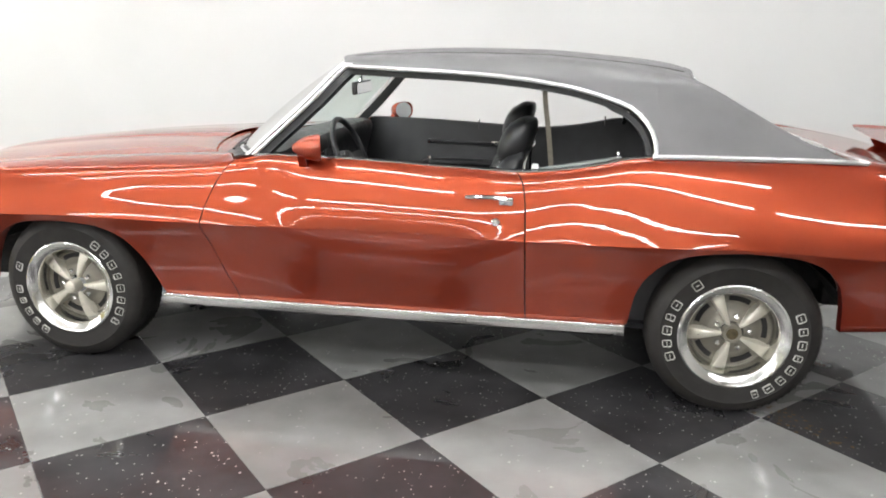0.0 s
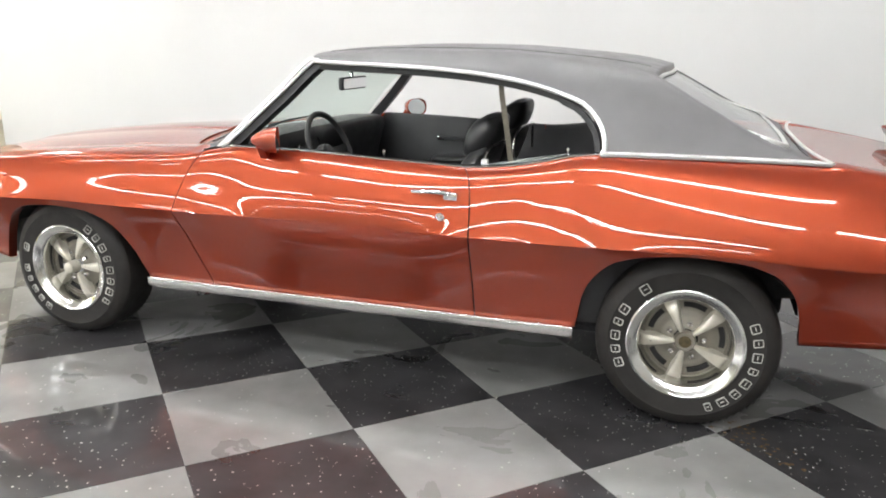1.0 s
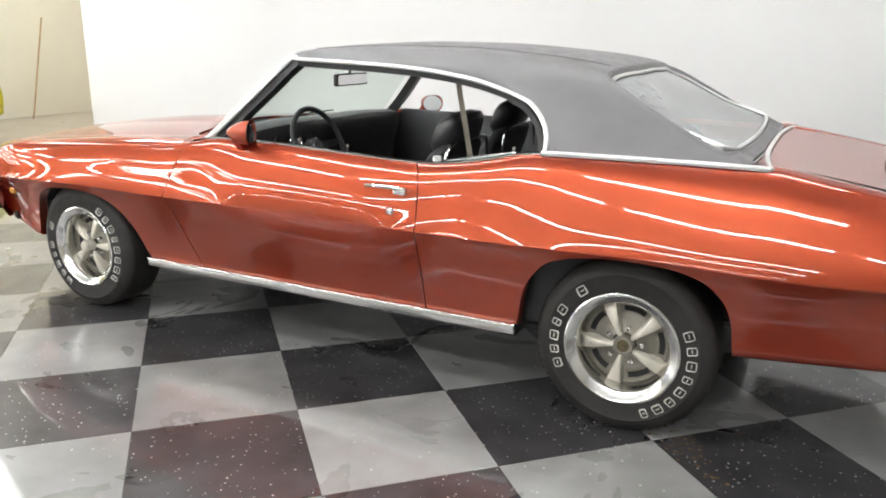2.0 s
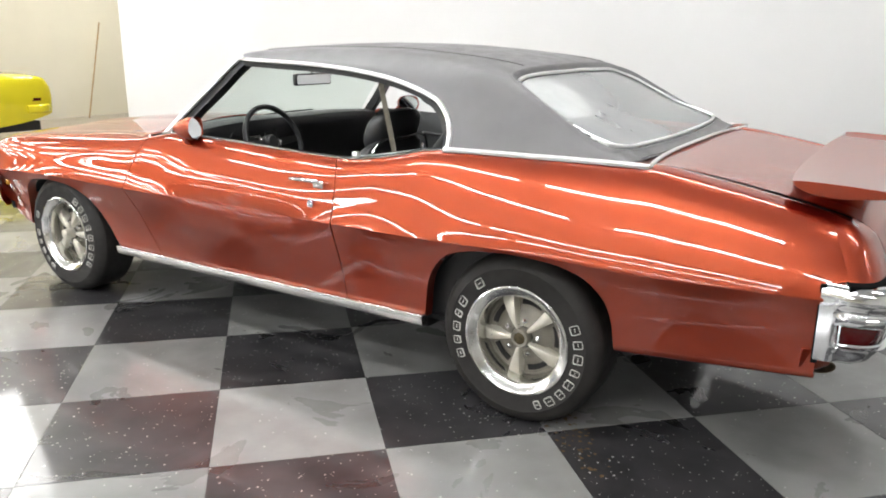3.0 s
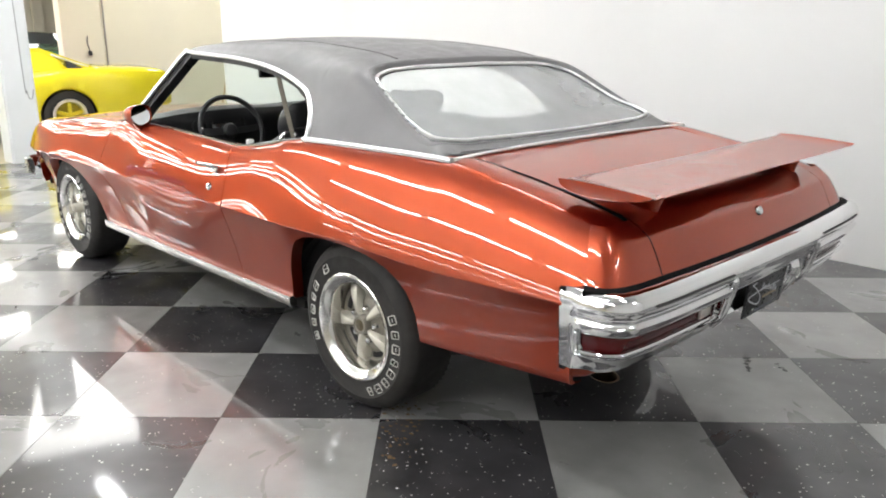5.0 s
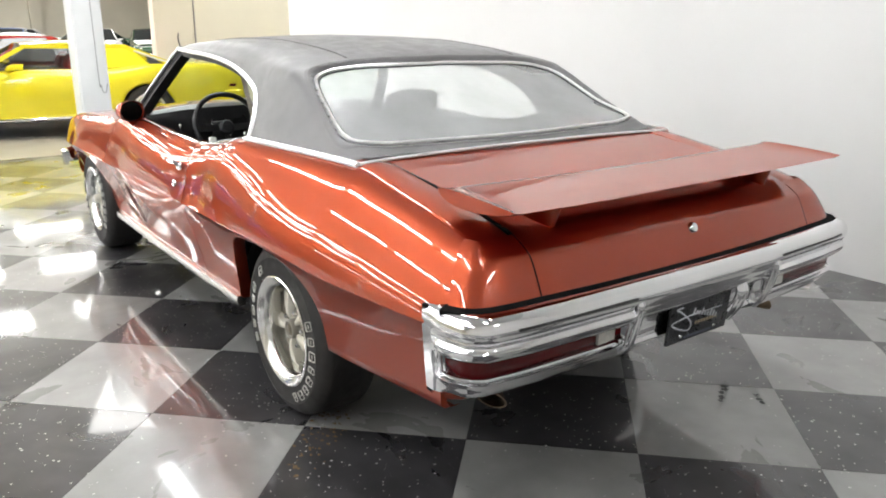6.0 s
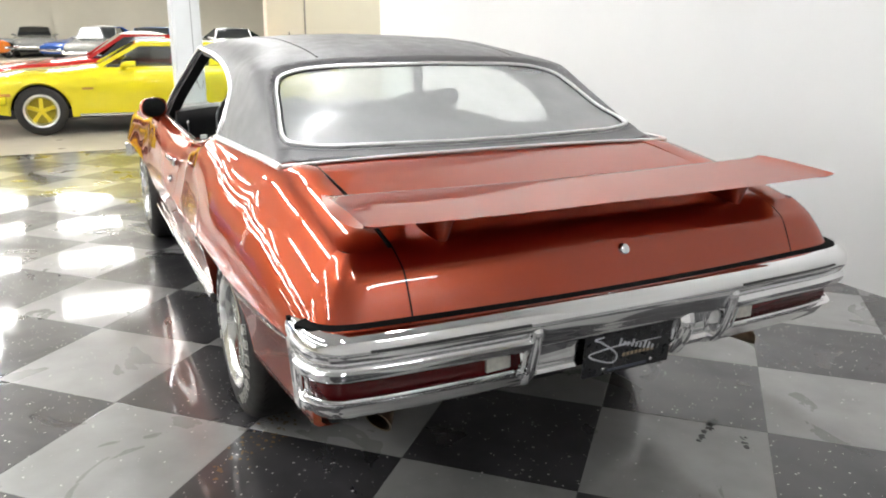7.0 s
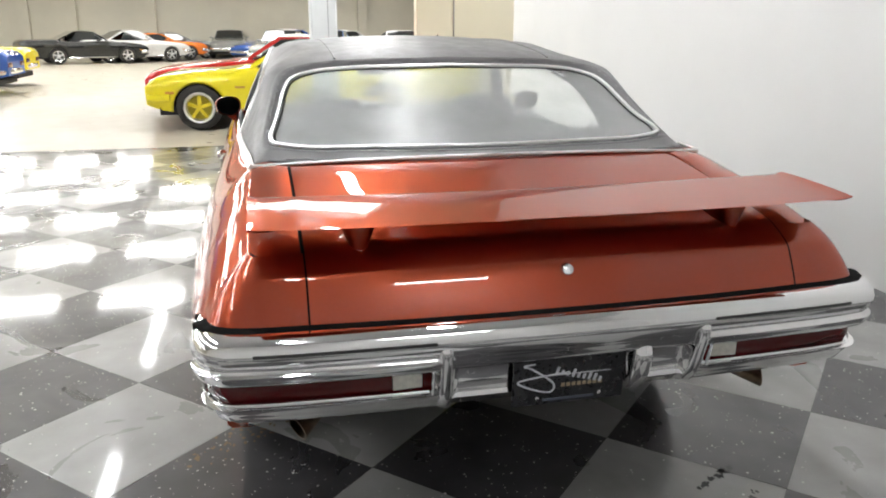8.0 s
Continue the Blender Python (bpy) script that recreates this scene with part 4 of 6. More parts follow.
def lean(z, x=4.07):
    """The bumper face tucks in towards its lower edge, less so along the side."""
    return (0.08 + 0.16 * step(3.90, 4.02, x)) * max(0.0, 0.70 - z)


def bumper():
    path = catmull([(x, y, 0) for x, y in PLAN_FULL], 14)
    bm = bmesh.new()
    rings = []
    for i, p in enumerate(path):
        t = (path[min(i + 1, len(path) - 1)] - path[max(i - 1, 0)]).normalized()
        out = Vector((t.y, -t.x, 0))
        r = recess(p)
        bay = 1.0 if abs(p.y) < 0.33 else 0.0
        e = 0.013 * step(0.325, 0.362, abs(p.y)) * step(3.86, 3.92, p.x)
        prof = [(-0.115, 0.750), (-0.028, 0.757), (-0.008, 0.751), (0.004, 0.737), (0.009, 0.718), (0.009, 0.703), (0.004 + 0.003 * bay, 0.691), (-0.005 + 0.011 * bay + 0.4 * e, 0.681), (-0.007 + 0.011 * bay + 0.7 * e, 0.673), (0.002 + e, 0.665), (0.002 + e, 0.655), (-0.001 + e, 0.645), (-0.005 + e, 0.638), (-0.006 - r, 0.634), (-0.007 - r * 1.05, 0.606), (-0.006 - r, 0.578 - 0.02 * bay), (-0.004 - 0.6 * r * bay, 0.573 - 0.03 * bay), (0.001 + 0.5 * e - 0.022 * bay, 0.567 - 0.03 * bay), (-0.004 - 0.03 * bay, 0.556 - 0.03 * bay), (-0.012 - 0.03 * bay, 0.538 - 0.025 * bay), (-0.020 - 0.03 * bay, 0.518 - 0.012 * bay), (-0.045 - 0.02 * bay, 0.504 - 0.004 * bay), (-0.09, 0.499)]
        # the ridges fade out into a plain plate at the front end of the side arm
        ridge = step(3.868, 3.912, p.x)
        prof = [((o if not 0.51 < z < 0.745 else 0.004 + (o - 0.004) * ridge) - lean(z, p.x), z) for o, z in prof]
        rings.append([bm.verts.new((p.x + out.x * o, p.y + out.y * o, z)) for o, z in prof])
    for a, b in zip(rings, rings[1:]):
        for k in range(len(a) - 1):
            bm.faces.new((a[k], a[k + 1], b[k + 1], b[k]))
    bm.faces.new(rings[0])
    bm.faces.new(rings[-1][::-1])
    return part("rear_bumper", bm, CHROME, car, "one-piece chrome rear bumper with stepped ridges and lamp openings", sharp=55)


rear_bumper = bumper()


def along_plan(y0, y1, s, inset, z, n=40):
    """A path on the bumper's plan between two distances from the centre line, set back from the face."""
    full = catmull([(x, y, 0) for x, y in PLAN], 14)
    pts = []
    for i, p in enumerate(full):
        t = (full[min(i + 1, len(full) - 1)] - full[max(i - 1, 0)]).normalized()
        q = p + Vector((t.y, -t.x, 0)) * -(inset + lean(z, p.x))
        if y0 <= abs(p.y) <= y1 and (p.x > 3.893 or abs(p.y) < 0.9):
            pts.append(Vector((q.x, s * abs(q.y), z)))
    return pts


for s in (-1, 1):
    bm = bmesh.new()
    prof = [(0.012, 0.030), (0.0, 0.0295), (-0.005, 0.012), (-0.005, -0.012), (0.0, -0.0295), (0.012, -0.030)]
    sweep(bm, along_plan(0.358, 0.99, s, 0.026, 0.606), prof, up=(0, 0, -s * -1.0))
    lamp = part("tail_lamp", bm, RED_LENS, car, "wide dark red tail lamp lens set in the bumper")
    bm = bmesh.new()
    sweep(bm, [(4.058, s * 0.372, 0.638), (4.050, s * 0.372, 0.606), (4.043, s * 0.372, 0.574)], oval(0.005, 0.004, 8), up=(1, 0, 0))
    part("lamp_bezel", bm, CHROME, lamp, "thin bright lamp bezel")
    bm = bmesh.new()
    vs = box(bm, -0.004, 0.006, -0.037, 0.037, -0.019, 0.019, 0.003)
    bmesh.ops.transform(bm, matrix=pose(4.021, s * 0.432, 0.606, 0, 0, -4 * s), verts=bm.verts[:])
    part("reversing_lens", bm, CLEAR_LENS, lamp, "ribbed clear reversing lens")
    for z in (0.636, 0.576):
        bm = bmesh.new()
        sweep(bm, along_plan(0.368, 0.99, s, 0.008, z), oval(0.003, 0.003, 6), up=(0, 0, 1))
        part("lamp_bezel", bm, CHROME, lamp, "thin bright lamp bezel")
    bm = bmesh.new()
    sweep(bm, [along_plan(0.368, 0.99, s, 0.006, z)[0] for z in (0.638, 0.622, 0.606, 0.590, 0.574)], oval(0.004, 0.005, 6), up=(0, 1, 0))
    part("lamp_bezel", bm, CHROME, lamp, "thin bright lamp bezel")
    # upright black strip for the shade at the bumper's front end
    bm = bmesh.new()
    sweep(bm, [(3.838, s * (0.922 - 0.08 * max(0.0, 0.70 - z)), z) for z in (0.752, 0.70, 0.64, 0.57, 0.505)], [(-0.010, -0.02), (0.007, -0.02), (0.007, 0.004), (-0.010, 0.004)], up=(0, s, 0))
    part("bumper_seal", bm, GAP_SHADE, car, "black strip for the shade between bumper and quarter panel")
    bm = bmesh.new()
    sweep(bm, along_plan(0.36, 0.79, s, -0.0098, 0.7175), oval(0.003, 0.0042, 6), up=(0, 0, 1))
    part("bumper_slot", bm, SEAL, rear_bumper, "narrow black strip let into the bumper")
    # upright guard at the lamp's inner end
    bm = bmesh.new()
    sweep(bm, catmull([(4.064, s * 0.343, 0.705), (4.068, s * 0.343, 0.680), (4.054, s * 0.342, 0.62), (4.036, s * 0.340, 0.565), (4.008, s * 0.338, 0.527)], 5), oval(0.016, 0.010, 12), up=(1, 0, 0))
    part("bumper_guard", bm, CHROME, rear_bumper, "upright chrome bumper guard")
    # tail pipe
    bm = bmesh.new()
    prof = [(0.022, 0.0), (0.025, 0.0), (0.025, 0.36), (0.022, 0.36)]
    lathe(bm, prof, 20, "z", closed=True)
    for v in bm.verts:
        # an oval tip with a slanting cut
        v.co.x *= 1.6
        if v.co.z < 0.1:
            v.co.z += 0.7 * v.co.x * s
    bmesh.ops.transform(bm, matrix=look((3.845, s * 0.695, 0.415), (3.45, s * 0.47, 0.47)) @ Matrix.Rotation(math.pi, 4, "X"), verts=bm.verts[:])
    part("exhaust_tip", bm, plain("sooty_steel", (0.16, 0.12, 0.08), 0.45, 1, 0.35, 30), car, "soot-stained exhaust tip")
bm = bmesh.new()
sweep(bm, catmull([(4.044, 0.185, 0.648), (4.052, 0.183, 0.62), (4.040, 0.180, 0.57), (4.01, 0.178, 0.525)], 5), oval(0.026, 0.016, 12), up=(1, 0, 0))
part("plate_guard", bm, CHROME, rear_bumper, "small chrome guard beside the plate")
bm = bmesh.new()
sweep(bm, [(x - 0.190 + 0.03 * step(0.6, 0.9, abs(y)), y * 0.945, 0.512) for x, y in PLAN_FULL[2:-2]], [(-0.035, -0.050), (-0.010, -0.056), (0.006, -0.040), (0.020, 0.020), (-0.035, 0.020)], up=(0, 0, 1))
part("rear_valance", bm, PAINT, car, "copper-red valance under the bumper")

# number plate holder with printed sign
plate = tagged(empty("plate_sign", pose(4.034, -0.014, 0.582, 0, 5, 0)), "black dealer sign plate with silver script on the bumper", "sign")
bm = bmesh.new()
box(bm, -0.004, 0.004, -0.152, 0.152, -0.076, 0.076, 0.0025)
part("plate", bm, PLATE_BLACK, plate)
swash = [(-0.095, 0.044), (-0.125, 0.040), (-0.10, 0.028), (-0.045, -0.015), (-0.05, -0.040), (-0.09, -0.032), (-0.14, -0.006), (-0.10, 0.004), (0.0, 0.012)]
bm = bmesh.new()
sweep(bm, catmull([(0.0052, y, z) for y, z in swash], 6), oval(0.0026, 0.0012, 6), up=(1, 0, 0))
part("print_swash", bm, PLATE_SILVER, plate)
bm = bmesh.new()
for k in range(9):
    h = (0.020, 0.013, 0.013, 0.022, 0.012, 0.014, 0.024, 0.020, 0.014)[k]
    box(bm, 0.0045, 0.0058, -0.042 + 0.0155 * k, -0.042 + 0.0155 * k + 0.0075, 0.0, h, 0, Matrix.Rotation(radians(-16), 4, "X"))
box(bm, 0.0045, 0.0056, -0.05, 0.112, 0.006, 0.0085)
part("print", bm, PLATE_SILVER, plate, smooth=False)
bm = bmesh.new()
for k in range(8):
    box(bm, 0.0045, 0.0056, -0.022 + 0.0145 * k, -0.012 + 0.0145 * k, -0.028, -0.018)
part("print", bm, PLATE_GOLD, plate, "small tan printed bars", smooth=False)
bm = bmesh.new()
box(bm, 0.0045, 0.0056, -0.07, 0.07, -0.066, -0.059)
part("print", bm, plain("dim_print", (0.08, 0.09, 0.12), 0.4), plate, smooth=False)
for y in (-0.085, 0.085):
    bm = bmesh.new()
    lathe(bm, [(0.0, 0.004), (0.005, 0.003), (0.006, 0.0)], 10, "z")
    bmesh.ops.transform(bm, matrix=Matrix.Translation((0.004, y, -0.056)) @ Matrix.Rotation(radians(90), 4, "Y"), verts=bm.verts[:])
    part("screw", bm, CHROME, plate)

# ---- rear wing ----
wing = empty("rear_wing")
wing.parent = car
n_y, n_s = 81, 24
verts = []
for i in range(n_y):
    g = 2 * i / (n_y - 1) - 1
    q = abs(g)
    y = 0.785 * g
    x0 = 3.655 + 0.05 * q ** 2.5
    x1 = 3.955 + 0.055 * q ** 1.5
    zc = 0.985 + 0.022 * q ** 2
    thick = 0.013 + 0.033 * step(0.88, 0.985, q)
    for j in range(n_s):
        a = 2 * math.pi * j / n_s
        c = 0.5 - 0.5 * math.cos(a)
        t = thick * (math.sin(a) * (1 - 0.55 * c))
        t = t * (0.16 if t > 0 else 1.0)
        lift = -0.012 * (c - 0.35)
        tip = 0.005 * max(0, (q - 0.97) / 0.03)
        verts.append((x0 + (x1 - x0) * c, y, zc + t + lift + tip))
faces = []
for i in range(n_y - 1):
    for j in range(n_s):
        faces.append((i * n_s + j, i * n_s + (j + 1) % n_s, (i + 1) * n_s + (j + 1) % n_s, (i + 1) * n_s + j))
faces += [tuple(range(n_s))[::-1], tuple((n_y - 1) * n_s + j for j in range(n_s))]
mesh_object("wing_blade", verts, faces, PAINT, wing, "copper-red wing blade with raised tips", sharp=60)
for s in (-1, 1):
    bm = bmesh.new()
    rings = []
    for k in range(7):
        f = k / 6
        z = 0.845 + 0.125 * f
        xa, xb, w = 3.775 - 0.06 * f ** 1.5, 3.865 + 0.04 * f, 0.018 + 0.006 * (1 - f) ** 4 + 0.034 * f ** 2.0
        cx0, hx = (xa + xb) / 2, (xb - xa) / 2
        rings.append([bm.verts.new((cx0 + hx * math.copysign(abs(math.cos(t)) ** 0.7, math.cos(t)), s * 0.52 + w * math.copysign(abs(math.sin(t)) ** 0.9, math.sin(t)), z)) for t in [2 * math.pi * j / 20 for j in range(20)]])
    for a, b in zip(rings, rings[1:]):
        for j in range(20):
            bm.faces.new((a[j], a[(j + 1) % 20], b[(j + 1) % 20], b[j]))
    part("wing_pedestal", bm, PAINT, wing)

# ---- side details ----
sill = [(0.445, -0.850, 0.318), (1.0, -0.858, 0.322), (1.8, -0.868, 0.329), (2.428, -0.874, 0.335)]
both("rocker_moulding", catmull(sill, 8), [(-0.03, -0.026), (0.002, -0.026), (0.006, -0.012), (0.009, 0.008), (0.006, 0.016), (-0.012, 0.021), (-0.03, 0.021)], SILL_METAL, "polished metal moulding along the sill", out=lambda i: (0, -1, 0))


def side_point(x, z, off=0.0):
    a, b = 0.0, 2.0
    for _ in range(40):
        m = (a + b) / 2
        a, b = (m, b) if side(x, m)[1] > z else (a, m)
    return Vector((x, -(side(x, a)[0] + off), z))


def door_handle():
    bm = bmesh.new()
    sweep(bm, catmull([side_point(1.79, 0.846, 0.010), side_point(1.84, 0.850, 0.026), side_point(1.90, 0.850, 0.028), side_point(1.945, 0.846, 0.022)], 6), oval(0.012, 0.009, 10))
    vs = box(bm, -0.028, 0.028, -0.022, 0.0, -0.018, 0.014, 0.007, Matrix.Translation(side_point(1.945, 0.838, 0.0)))
    h = part("door_handle", bm, CHROME, door, "chrome pull door handle")
    m = mirrored(h)
    bm = bmesh.new()
    lathe(bm, [(0.0, -0.010), (0.012, -0.009), (0.017, -0.004), (0.018, 0.003)], 18)
    bmesh.ops.translate(bm, vec=side_point(1.908, 0.754, 0.002), verts=bm.verts[:])
    k = part("door_lock", bm, CHROME, door, "round chrome door lock")
    mirrored(k)


door_handle()


def wing_mirror():
    shell = bmesh.new()
    rings = []
    for k in range(9):
        f = k / 8
        r = 0.012 + (1 - (1 - f) ** 2.2) * 0.046
        x = 1.085 + 0.105 * f
        rings.append([shell.verts.new((x, -0.918 + 1.25 * r * math.copysign(abs(math.cos(t)) ** 0.8, math.cos(t)), 1.012 + r * 0.92 * math.copysign(abs(math.sin(t)) ** 0.8, math.sin(t)))) for t in [2 * math.pi * j / 24 for j in range(24)]])
    for a, b in zip(rings, rings[1:]):
        for j in range(24):
            shell.faces.new((a[j], a[(j + 1) % 24], b[(j + 1) % 24], b[j]))
    shell.faces.new(rings[0][::-1])
    inner_ring = [shell.verts.new(v.co + Vector((-0.012, 0.006 if v.co.y < -0.918 else -0.006, 0))) for v in rings[-1]]
    for j in range(24):
        shell.faces.new((rings[-1][j], rings[-1][(j + 1) % 24], inner_ring[(j + 1) % 24], inner_ring[j]))
    s = part("door_mirror", shell, PAINT, car, "copper-red bullet door mirror")
    glass = bmesh.new()
    glass.faces.new([glass.verts.new(v) for v in [(1.184 - 0.0088 * math.sin(t), -0.918 + 0.066 * math.cos(t), 1.012 + 0.048 * math.sin(t)) for t in [2 * math.pi * j / 24 for j in range(24)]]])
    g = part("mirror_glass", glass, MIRROR, s, "silver mirror glass")
    foot = bmesh.new()
    sweep(foot, catmull([(1.12, -0.862, 0.948), (1.125, -0.875, 0.962), (1.13, -0.900, 0.985), (1.135, -0.915, 1.0)], 5), [(-0.03, -0.02), (0.03, -0.014), (0.035, 0.006), (0.02, 0.016), (-0.03, 0.014)], up=(1, 0, 0))
    part("mirror_foot", foot, PAINT, s)
    t = mirrored(s)
    tg = mirrored(g)
    tg.parent = t
    tf = mirrored([o for o in s.children if o.name.startswith("mirror_foot")][0])
    tf.parent = t
    own = Matrix.Translation((1.14, -0.905, 0)) @ Matrix.Rotation(radians(24), 4, "Z") @ Matrix.Translation((-1.14, 0.905, 0))
    for o in (s, g):
        o.data.transform(own)
    turn = Matrix.Translation((1.09, 0.905, 0)) @ Matrix.Rotation(radians(-34), 4, "Z") @ Matrix.Translation((-1.14, -0.905, 0))
    for o in (t, tg):
        o.data.transform(turn)
    tf.data.transform(Matrix.Translation((-0.05, 0, 0)))


wing_mirror()
# front corner: bumper end, marker lamp
bm = bmesh.new()
front_plan = [(-0.60, -0.905, 0.535), (-0.68, -0.895, 0.535), (-0.76, -0.85, 0.535), (-0.86, -0.74, 0.53), (-1.0, -0.5, 0.53), (-1.09, -0.2, 0.53)]
front_plan = front_plan + [(-1.1, 0, 0.53)] + [(x, -y, z) for x, y, z in front_plan[::-1]]
sweep(bm, catmull(front_plan, 5), [(-0.03, -0.05), (0.0, -0.055), (0.014, -0.02), (0.012, 0.03), (-0.005, 0.05), (-0.03, 0.045)], up=(0, 0, 1))
part("front_bumper", bm, CHROME, car, "chrome front bumper wrapping the corner")
bm = bmesh.new()
sweep(bm, catmull([(-0.64, -0.74, 0.40), (-0.72, -0.70, 0.41), (-0.90, -0.50, 0.43), (-0.98, 0, 0.43), (-0.90, 0.50, 0.43), (-0.72, 0.70, 0.41), (-0.64, 0.74, 0.40)], 5), [(-0.05, -0.012), (0.008, -0.012), (0.008, 0.018), (-0.05, 0.03)], up=(0, 0, 1))
part("front_valance", bm, UNDER, car)
bm = bmesh.new()
box(bm, -0.035, 0.035, -0.006, 0.006, -0.016, 0.016, 0.004, Matrix.Translation(side_point(-0.565, 0.575, 0.004)) @ Matrix.Rotation(radians(-14), 4, "Z"))
mk = part("side_marker", bm, AMBER_LENS, car, "amber side marker lamp")
mirrored(mk)

# wheel housings and underbody
for s in (-1, 1):
    for cx, r in ((0.0, 0.44), (2.83, 0.445)):
        bm = bmesh.new()
        outer, inn = [], []
        a0, a1 = (0.0, 0.80 * math.pi) if cx == 0.0 else (0.125 * math.pi, 0.93 * math.pi)
        for k in range(25):
            a = a0 + (a1 - a0) * k / 24
            x, z = cx + r * math.cos(a) * 1.05, 0.28 + (r - 0.02) * math.sin(a)
            outer.append(bm.verts.new((x, s * 0.83, z)))
            inn.append(bm.verts.new((x, s * 0.50, z)))
        for k in range(24):
            bm.faces.new((outer[k], outer[k + 1], inn[k + 1], inn[k]))
        bm.faces.new(inn)
        part("wheel_housing", bm, UNDER, car)
# plain boxes close the underside; the rearmost is added to deepen the floor's shade
for name, pan in (("floor_pan", (0.44, 2.40, -0.79, 0.79, 0.26, 0.31)), ("engine_tray", (-0.95, 0.415, -0.48, 0.48, 0.24, 0.45)), ("axle_pan", (2.425, 3.20, -0.48, 0.48, 0.36, 0.50)), ("fuel_tank", (3.24, 3.74, -0.56, 0.56, 0.385, 0.51))):
    bm = bmesh.new()
    box(bm, *pan, 0.02)
    part(name, bm, UNDER, car)
bm = bmesh.new()
sweep(bm, [(WB, -0.70, HUB_Z), (WB, 0.70, HUB_Z)], oval(0.045, 0.045, 12), up=(0, 0, 1))
sweep(bm, [(0, -0.70, HUB_Z), (0, 0.70, HUB_Z)], oval(0.035, 0.035, 12), up=(0, 0, 1))
part("axle", bm, UNDER, car)

# ---- wheels ----


def letters(radius, a0, a1, count, wheel, skip=()):
    """Raised white outlined shapes on the tyre wall, in place of its writing."""
    for k in range(count):
        if k in skip:
            continue
        bm = bmesh.new()
        a = radians(a0 + (a1 - a0) * k / (count - 1))
        m = Matrix.Rotation(-a + math.pi / 2, 4, "Y") @ Matrix.Translation((0, -0.1245, radius)) @ Matrix.Rotation(radians(-14), 4, "X")
        w, h = 0.0160, 0.0162
        w *= (1.0, 0.85, 1.05, 0.7)[k % 4]
        shape = rounded_loop(w, h, 0.004, 2)
        sweep(bm, [(x, -0.001, z) for x, z in shape], [(-0.0014, -0.0035), (0.0014, -0.0035), (0.0014, 0.0025), (-0.0014, 0.0025)], up=(0, -1, 0), closed=True)
        sweep(bm, [(-w * 0.45, -0.001, 0), (w * 0.45, -0.001, 0)], [(-0.0013, -0.0035), (0.0013, -0.0035), (0.0013, 0.0025), (-0.0013, 0.0025)], up=(0, -1, 0))
        bmesh.ops.transform(bm, matrix=m, verts=bm.verts[:])
        part("raised_mark", bm, LETTER, wheel, "raised white outlined tyre marking")


